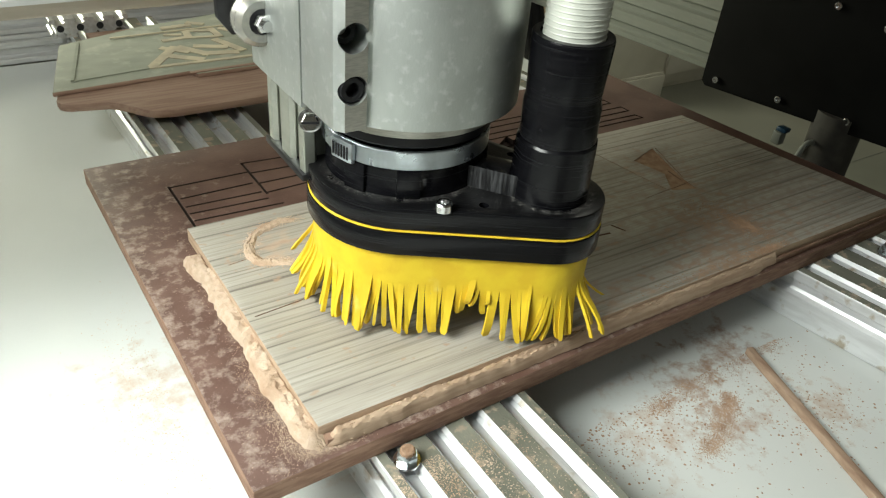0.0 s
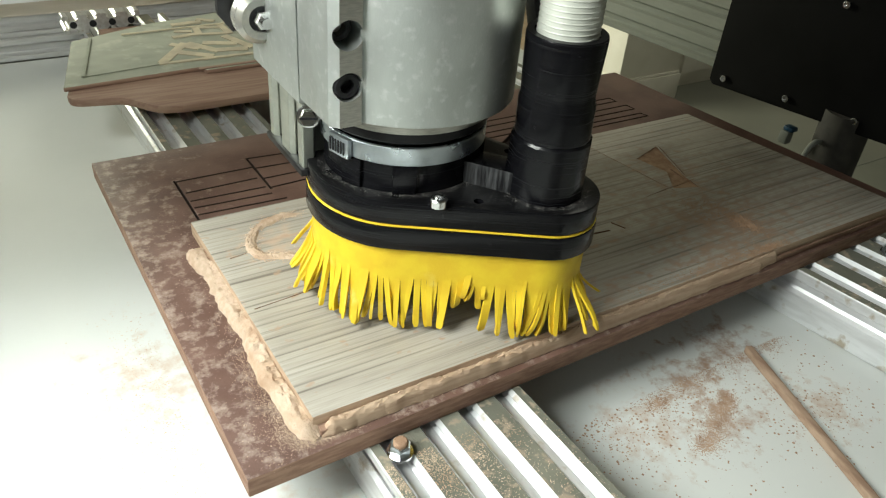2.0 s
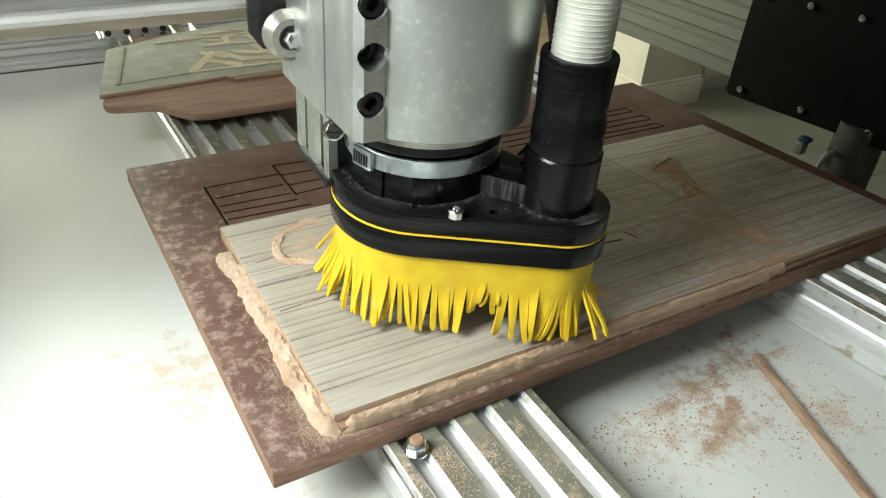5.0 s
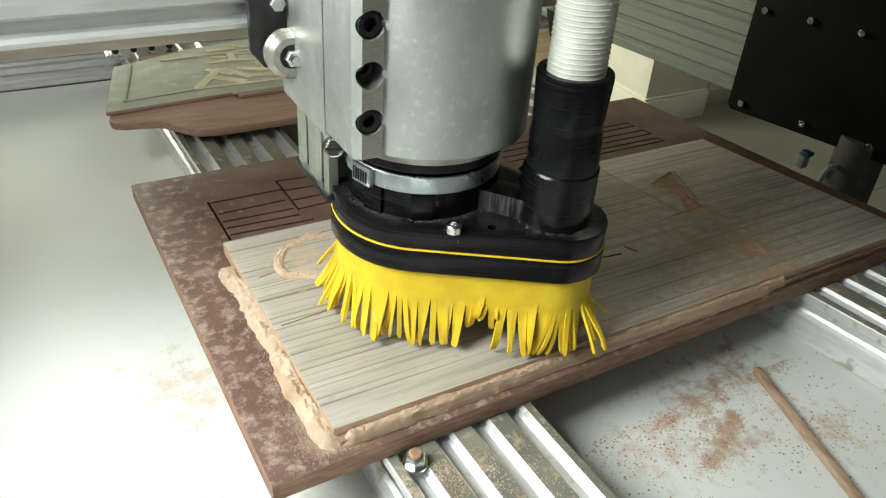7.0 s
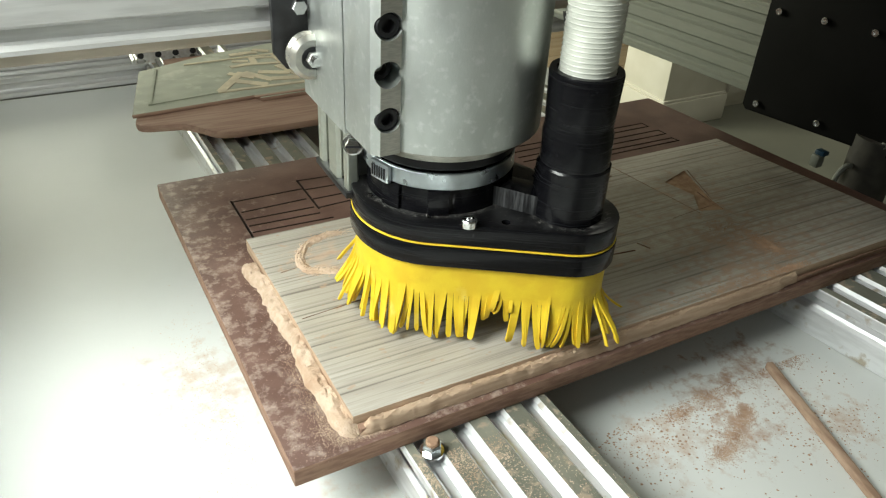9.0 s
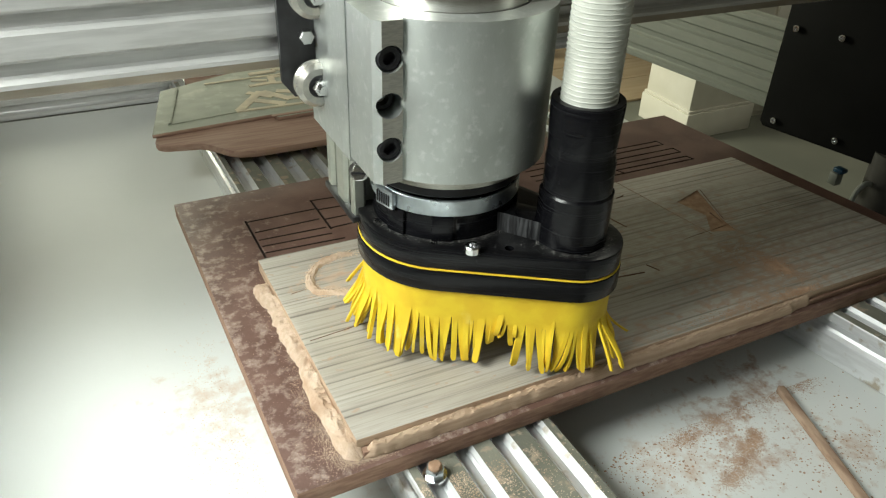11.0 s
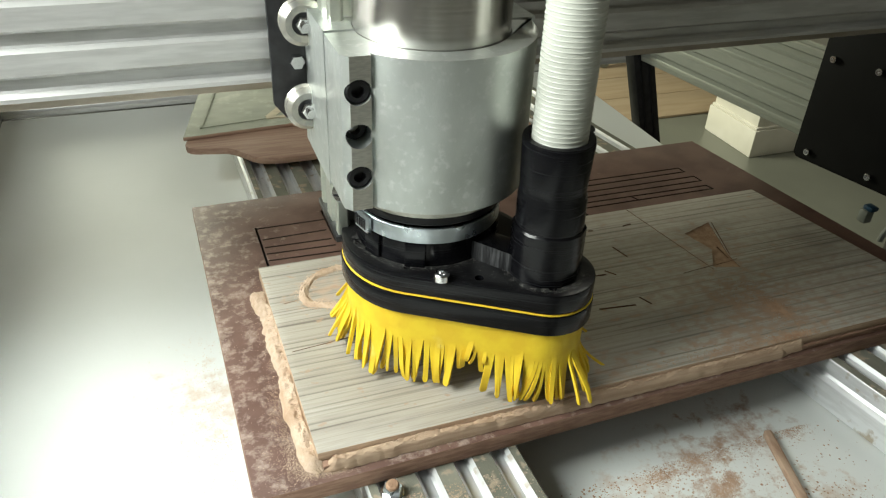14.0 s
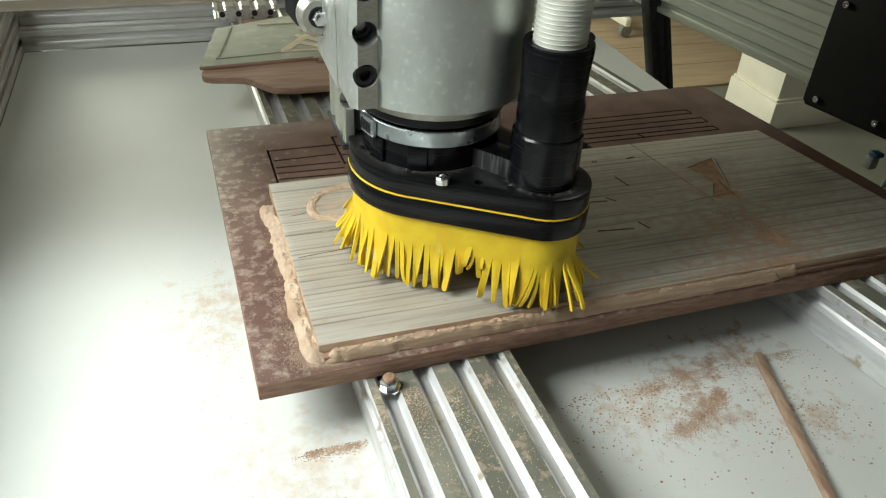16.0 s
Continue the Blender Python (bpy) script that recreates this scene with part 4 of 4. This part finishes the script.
# ---- gantry ----
def gantry():
    bm = extrusion(6, 0.78)
    bm.transform(pose(-0.25, 0.14, 0.137) @ Matrix(((0, 0, 1, 0), (0, 1, 0, 0), (1, 0, 0, 0), (0, 0, 0, 1))) @ Matrix(((1, 0, 0, 0), (0, 0, 1, 0), (0, 1, 0, 0), (0, 0, 0, 1))))
    for v in bm.verts:  # the lowest lip is milled short
        v.co.z = max(v.co.z, 0.1400)
    solo("gantry_rear_beam", box(-0.25, 0.53, 0.1605, 0.1850, 0.1285, 0.2300, 0.001), ALU_TAN, "dusty flat aluminium bar behind the gantry beam", "beam")
    solo("gantry_beam", bm, ALU_X, "wide slotted aluminium gantry beam spanning the machine", "beam")
    # wheel plate in front of the beam
    wp = thing("carriage_plate", "black carriage plate with grooved wheels on the beam", "plate")
    pts = [(0.0455, 0.131), (0.051, 0.1235), (0.0645, 0.1235), (0.150, 0.1235), (0.150, 0.27), (0.0455, 0.27)]
    bm = prism(pts, 0, 0.004, 0.0005)
    bm.transform(Matrix(((1, 0, 0, 0), (0, 0, -1, 0.1360), (0, 1, 0, 0), (0, 0, 0, 1))))
    part("plate_body", bm, BLACKPLATE, wp)
    for z in (0.131, 0.1725, 0.235):
        m = Matrix.Translation((0.0605, 0.1318, z)) @ FACE_Y
        bm = lathe([(0.003, 0), (0.0085, 0), (0.0108, 0.0022), (0.0108, 0.0032), (0.0088, 0.0052), (0.0108, 0.0072), (0.0108, 0.0078), (0.0085, 0.0098), (0.0055, 0.0098), (0.0052, 0.0085), (0.003, 0.0085), (0.003, 0)], 36)
        bm.transform(m)
        wheel = part("wheel", bm, RUBBER, wp, "clear grooved plastic wheel")
        bm = lathe([(0.0031, 0.0085), (0.0058, 0.0085), (0.0058, 0.0090), (0.0031, 0.0090), (0.0031, 0.0085)], 28)
        bm.transform(m)
        part("bearing_seal", bm, BLACKOX, wheel, "black bearing seal")
        bm = hex_nut(0.0040, 0.0045)
        bm.transform(m @ Matrix.Translation((0, 0, 0.0091)))
        part("nut", bm, BOLT, wheel)
        bm = lathe([(0.0001, 0), (0.0022, 0), (0.0022, 0.0026), (0.0001, 0.0026)], 14)
        bm.transform(m @ Matrix.Translation((0, 0, 0.0136)))
        part("bolt_end", bm, BOLT, wheel)
    for z in (0.1525, 0.1945, 0.213):
        bm = hex_nut(0.0038, 0.004, 0.0018)
        bm.transform(Matrix.Translation((0.0575, 0.1318, z)) @ FACE_Y)
        part("plate_nut", bm, BOLT, wp)
    # black end plate of the gantry beside the side rail
    gp = thing("gantry_end_plate", "matt black gantry end plate with steel screws", "plate", (0.512, 0.2475, -0.0105), turn=8.4)
    pts = [(-0.004, 0.0), (0.0, 0.004), (0.0, 0.30), (-0.19, 0.30), (-0.19, 0.012), (-0.184, 0.008)]
    bm = prism(pts, 0, 0.006, 0.0008)
    bm.transform(Matrix(((0, 0, 1, 0), (1, 0, 0, 0), (0, 1, 0, 0), (0, 0, 0, 1))))
    part("plate_body", bm, PLATE, gp)
    for y, z in ((-0.014, 0.009), (-0.073, 0.0125), (-0.131, 0.0155), (-0.011, 0.091), (-0.052, 0.094), (-0.094, 0.096), (-0.134, 0.09)):
        bm = lathe([(0.0001, 0), (0.0029, 0), (0.0029, 0.0020), (0.0024, 0.0025), (0.0017, 0.0025), (0.0015, 0.0004), (0.0001, 0.0004)], 18)
        bm.transform(Matrix.Translation((-0.0001, y, z)) @ pose(0, 0, 0, 0, -90, 0))
        part("screw", bm, BOLT, gp, "bright steel socket screw")
    # Unseen counterpart plate, its front edge set to shape the sheet's shadow.
    lp = thing("gantry_far_plate", "black gantry end plate at the beam's far end", "plate", (-0.256, 0.06, -0.0105))
    part("plate_body", box(0, 0.006, 0.04, 0.19, 0.0, 0.30, 0.001), PLATE, lp)
    # motor and plug under the end plate
    mo = thing("drive_motor", "small drive motor with a pulley beside the rail", "motor", (0.543, 0.130, -0.024))
    part("motor_can", lathe([(0.0001, -0.035), (0.018, -0.035), (0.0195, -0.033), (0.0195, 0.03), (0.0001, 0.03)], 28), DUSTCAN, mo)
    part("pulley", lathe([(0.0001, 0.0301), (0.009, 0.0301), (0.009, 0.034), (0.0001, 0.034)], 20), BLACKOX, mo)
    pl = thing("cable_plug", "pale plastic plug with a blue connector", "plug", (0.516, 0.160, -0.017))
    part("plug_body", box(-0.004, 0.004, -0.004, 0.004, -0.013, -0.002, 0.001), GREYP, pl)
    part("connector", box(-0.003, 0.005, -0.006, 0.003, -0.0018, 0.002, 0.001), BLUE, pl, "blue plastic connector")
    bm = sweep([(0.003 + 0.011 * math.cos(a), -0.022 - 0.004, -0.014 + 0.013 * math.sin(a)) for a in [radians(q) for q in range(-40, 200, 15)]], 0.0022)
    part("cable_loop", bm, GREYP, pl)


gantry()


# ---- bolts, stick and dust ----
def clutter():
    for x, y in ((0.0665, 0.0008), (0.4055, 0.0005)):
        b = thing("hex_bolt", "hexagon bolt and washer in the profile's slot", "bolt", (x, y, TABLE + PROFILE_H + 0.0003), "board bolts")
        part("washer", lathe([(0.0001, 0), (0.0056, 0), (0.0056, 0.0012), (0.0001, 0.0012)], 24), BOLT, b)
        bm = hex_nut(0.0046, 0.0042)
        bm.transform(Matrix.Translation((0, 0, 0.0012)))
        part("nut", bm, ZINC, b)
        part("stud", lathe([(0.0001, 0.0054), (0.0031, 0.0054), (0.0031, 0.0068), (0.0025, 0.0074), (0.0001, 0.0076)], 16), DUSTDARK if x < 0.2 else BOLT, b)
    st = Vector((0.2890, -0.0025))
    en = Vector((0.2425, -0.155))
    bm = line_box(tuple(st), tuple(en), 0.0043, TABLE, TABLE + 0.0045)
    bevel(bm, 0.0005)
    solo("wood_strip", bm, STRIP, "thin offcut strip of wood lying on the sheet", "strip")


def pile(name, pts, height, width, material, base_z, label, seed, rough=1.0):
    """A crumbly ridge of dust along a line in plan."""
    rng = random.Random(seed)
    bm = bmesh.new()
    P = [Vector(p) for p in pts]
    lens = [0.0]
    for a, b in zip(P, P[1:]):
        lens.append(lens[-1] + (b - a).length)
    n = max(8, int(lens[-1] / 0.0010))
    across = 11
    rows = []
    for k in range(n + 1):
        s = lens[-1] * k / n
        i = min(max(j for j in range(len(lens)) if lens[j] <= s + 1e-9), len(P) - 2)
        f = (s - lens[i]) / max(lens[i + 1] - lens[i], 1e-9)
        c = P[i].lerp(P[i + 1], f)
        d = (P[i + 1] - P[i]).normalized()
        nn = Vector((-d.y, d.x))
        end = min(1.0, min(k, n - k) * lens[-1] / n / 0.006 + 0.12)
        wob = noise.noise(Vector((s * 90, seed, 0))) * 0.5 + noise.noise(Vector((s * 300, seed, 3))) * 0.25
        w = width * (0.5 + 0.5 * end) * (0.85 + 0.45 * rough * wob)
        row = []
        for q in range(across):
            u = -1 + 2 * q / (across - 1)
            p = c + nn * u * w * (1 + 0.3 * rough * noise.noise(Vector((s * 200, u * 2, seed))))
            h = (1 - u ** 4) * height * end * max(0.15, 0.80 + 0.24 * rough * noise.noise(Vector((s * 130, u * 1.5, seed + 9))) + 0.16 * rough * noise.noise(Vector((s * 420, u * 4, seed))) + 0.10 * noise.noise(Vector((s * 1300, u * 9, seed + 4))))
            row.append(bm.verts.new((p.x, p.y, base_z - 0.0003 + h + rng.uniform(0, 0.0011) * (1 - u * u) * rough)))
        rows.append(row)
    for a, b in zip(rows, rows[1:]):
        for q in range(across - 1):
            bm.faces.new((a[q], a[q + 1], b[q + 1], b[q]))
    me = to_mesh(name, bm, material, 40)
    ob = new(name, me)
    return tagged(ob, label, "dust", kind="stuff")


def crumbs(name, places, count, spread, size, material, z, seed, label):
    """Loose crumbs of dust scattered about places in plan."""
    rng = random.Random(seed)
    vs, fs = [], []
    for _ in range(count):
        cx, cy, sx, sy = places[rng.randrange(len(places))]
        x, y = rng.gauss(cx, sx * spread), rng.gauss(cy, sy * spread)
        zz = z(x, y)
        if zz is None:
            continue
        r = size * rng.choice((0.35, 0.5, 0.7, 1.0, 1.5)) * rng.uniform(0.7, 1.2)
        n0 = len(vs)
        a0 = rng.uniform(0, 6.3)
        for k in range(5):
            a = a0 + k * 1.2566
            q = r * rng.uniform(0.6, 1.3)
            vs.append((x + q * math.cos(a), y + q * math.sin(a), zz))
        vs.append((x, y, zz + r * rng.uniform(0.35, 0.8)))
        fs += [(n0 + k, n0 + (k + 1) % 5, n0 + 5) for k in range(5)]
    me = bpy.data.meshes.new(name)
    me.from_pydata(vs, [], fs)
    me.materials.append(material)
    return tagged(new(name, me), label, "dust", kind="stuff")


def on_sheet(x, y):
    if 0.0 < x < 0.46 and 0.0 < y < 0.28:
        return None
    for px in (0.0565 - y * 0.03, 0.3395 - y * 0.158):
        if px - 0.001 < x < px + 0.092:
            return None
    return TABLE


def on_board(x, y):
    return 0.0002 if 0.008 < x < 0.034 and 0.010 < y < 0.27 or 0.008 < x < 0.42 and 0.0085 + 0.022 * x < y < 0.014 else None


def on_ridge(x, y):
    return max(0.0, 0.0062 - 0.00016 * ((x - 0.0295) * 1000) ** 2) + 0.0001 if 0.004 < x < 0.0335 and 0.006 < y < 0.16 else None


def on_corner(x, y):
    return 0.0001 if 0.006 < x < 0.06 and 0.0085 < y < 0.10 and (x < 0.037 or y < 0.0175) else None


def on_front(x, y):
    return (0.0030 if y > 0.0150 else 0.0018) if 0.034 < x < 0.35 and 0.0095 + 0.021 * x < y < 0.0180 else None


def on_plank(x, y):
    return 0.0086 if 0.037 < x < 0.41 and 0.019 < y < 0.172 else None


clutter()
pile("dust_ridge", [(0.0300, 0.160), (0.0290, 0.150), (0.0300, 0.143), (0.0325, 0.136), (0.0320, 0.115), (0.0322, 0.098), (0.0340, 0.084), (0.0325, 0.072), (0.0318, 0.055), (0.0330, 0.038), (0.0335, 0.024), (0.0375, 0.0145)], 0.0068, 0.0062, DUST, 0.0, "pale crumbly wood dust heaped along the plank's end", 3, 0.85)
pile("dust_ridge", [(0.038, 0.0155), (0.07, 0.0160), (0.10, 0.0163), (0.13, 0.0166), (0.16, 0.0168), (0.20, 0.0171), (0.25, 0.0175), (0.295, 0.0178), (0.304, 0.0179)], 0.0074, 0.0036, TAN, 0.0006, "pale dust packed along the plank's front edge", 8, 0.55)
pile("dust_ridge", [(0.15, 0.0166), (0.18, 0.0170), (0.21, 0.0170), (0.25, 0.0174), (0.285, 0.0178), (0.318, 0.0186)], 0.0076, 0.0026, TAN, 0.001, "tan dust packed on the plank's tongue", 11, 0.6)
RING = [(0.086, 0.1600), (0.078, 0.1615), (0.070, 0.1595), (0.061, 0.1545), (0.0555, 0.1465), (0.0530, 0.1380), (0.0550, 0.1305), (0.0600, 0.1275), (0.066, 0.1255), (0.074, 0.1210)]
pile("dust_ridge", RING, 0.0013, 0.0034, DUST, 0.0085, "pale dust thrown up round the routed ring", 17)
crumbs("dust_crumbs", [(0.2353, -0.0272, 0.03, 0.022), (0.2096, -0.0087, 0.02, 0.01), (0.2661, 0.0036, 0.035, 0.012), (0.1787, -0.017, 0.015, 0.014), (0.2867, -0.0499, 0.015, 0.012)], 2200, 1.25, 0.00044, DUSTDARK, on_sheet, 31, "brown dust crumbs scattered on the white sheet")
crumbs("dust_crumbs", [(-0.0032, 0.1218, 0.008, 0.035), (-0.0073, 0.1064, 0.012, 0.03), (-0.0012, 0.0344, 0.02, 0.03), (0.0194, -0.017, 0.03, 0.02)], 3200, 1.0, 0.00026, DUST, on_sheet, 33, "fine pale dust scattered on the white sheet")
crumbs("dust_crumbs", [(0.022, 0.09, 0.008, 0.06), (0.02, 0.03, 0.012, 0.02), (0.1, 0.006, 0.08, 0.004)], 900, 1.0, 0.00013, DUST, on_board, 35, "pale dust crumbs on the brown board")
crumbs("dust_heap", [(0.2512, -0.0211, 0.003, 0.003), (0.2456, -0.0242, 0.003, 0.003), (0.2394, -0.0272, 0.004, 0.003), (0.2312, -0.0314, 0.004, 0.003), (0.2229, -0.0365, 0.005, 0.003), (0.2157, -0.0396, 0.004, 0.003)], 9000, 0.9, 0.0002, DUSTDARK, on_sheet, 21, "brown dust heap on the white sheet")
crumbs("dust_heap", [(0.2301, -0.0015, 0.012, 0.005), (0.2507, -0.0005, 0.012, 0.006), (0.2713, 0.0026, 0.012, 0.005), (0.2949, 0.0026, 0.008, 0.004), (0.2137, -0.0067, 0.005, 0.003), (0.3072, 0.0005, 0.006, 0.004)], 9000, 0.9, 0.0002, DUSTDARK, on_sheet, 23, "brown dust drift on the white sheet beside the board")
crumbs("dust_heap", [(0.0276, -0.0026, 0.004, 0.002), (0.0379, -0.0031, 0.005, 0.002), (0.0472, -0.0026, 0.004, 0.002)], 1600, 0.9, 0.0003, DUSTDARK, on_sheet, 25, "brown dust drift on the white sheet")
crumbs("dust_crumbs", [(0.030, 0.14, 0.003, 0.01), (0.028, 0.115, 0.003, 0.012), (0.027, 0.085, 0.003, 0.014), (0.028, 0.05, 0.003, 0.014), (0.030, 0.025, 0.004, 0.010), (0.020, 0.02, 0.005, 0.010)], 1800, 1.0, 0.00015, DUST, on_ridge, 41, "loose crumbs on the dust ridge beside the plank")
crumbs("dust_heap", [(0.026, 0.034, 0.003, 0.008), (0.028, 0.022, 0.004, 0.005), (0.034, 0.015, 0.005, 0.002), (0.025, 0.060, 0.003, 0.012), (0.044, 0.013, 0.006, 0.0012)], 6000, 0.9, 0.00014, DUST, on_corner, 53, "pale wood dust spread about the plank's corner")
crumbs("dust_crumbs", [(0.05 + 0.03 * k, 0.0135 + 0.0004 * k, 0.012, 0.0018) for k in range(10)], 900, 1.0, 0.00022, TAN, on_front, 43, "tan crumbs along the plank's front edge")
crumbs("dust_crumbs", [(0.16 + 0.02 * k, 0.0168, 0.010, 0.0012) for k in range(9)], 700, 1.0, 0.00028, TAN, on_front, 45, "tan crumbs packed on the plank's tongue")
crumbs("dust_crumbs", [(0.318, 0.048, 0.0025, 0.006), (0.320, 0.043, 0.002, 0.004), (0.318, 0.047, 0.007, 0.010), (0.308, 0.063, 0.010, 0.010), (0.312, 0.0215, 0.006, 0.0015), (0.306, 0.0205, 0.008, 0.0015), (0.27, 0.023, 0.03, 0.003)], 6000, 1.0, 0.0003, DUSTDARK, on_plank, 37, "brown dust crumbs on the plank")
crumbs("dust_crumbs", [(0.064, 0.1265, 0.004, 0.0012), (0.073, 0.1220, 0.002, 0.0012)] + [(x, y, 0.0022, 0.0022) for x, y in RING], 3200, 1.0, 0.00026, DUST, on_plank, 47, "pale dust crumbs inside the routed ring")


def on_profile(x, y):
    u = (x - 0.0565 + y * 0.03) % 0.0194
    return TABLE + PROFILE_H + 0.0002 if y < -0.002 and 0.0570 - y * 0.03 < x < 0.1335 - y * 0.03 and not 0.0045 < u < 0.0149 else None


crumbs("dust_crumbs", [(0.10, -0.03, 0.03, 0.03), (0.08, -0.015, 0.02, 0.012), (0.07, -0.01, 0.012, 0.008)], 9000, 1.0, 0.00022, DUST, on_profile, 49, "brown dust crumbs on the bed profile")


def on_cover(x, y):
    clear = math.hypot(x - AX, y - AY) > 0.0352 and math.hypot(x - TX, y - TY) > 0.0175
    return 0.0759 if clear else None


rim_dust = [(AX + 0.0365 * math.cos(radians(q)), AY + 0.0365 * math.sin(radians(q)), 0.0011, 0.0011) for q in range(170, 330, 8)]
crumbs("dust_crumbs", rim_dust + [(TX + 0.0185 * math.cos(radians(q)), TY + 0.0185 * math.sin(radians(q)), 0.0009, 0.0009) for q in range(180, 340, 16)] + [(0.118, 0.050, 0.006, 0.004), (0.133, 0.040, 0.005, 0.003)], 2200, 1.2, 0.00015, GREYDUST, on_cover, 71, "grey dust specks lying on the dust shoe")
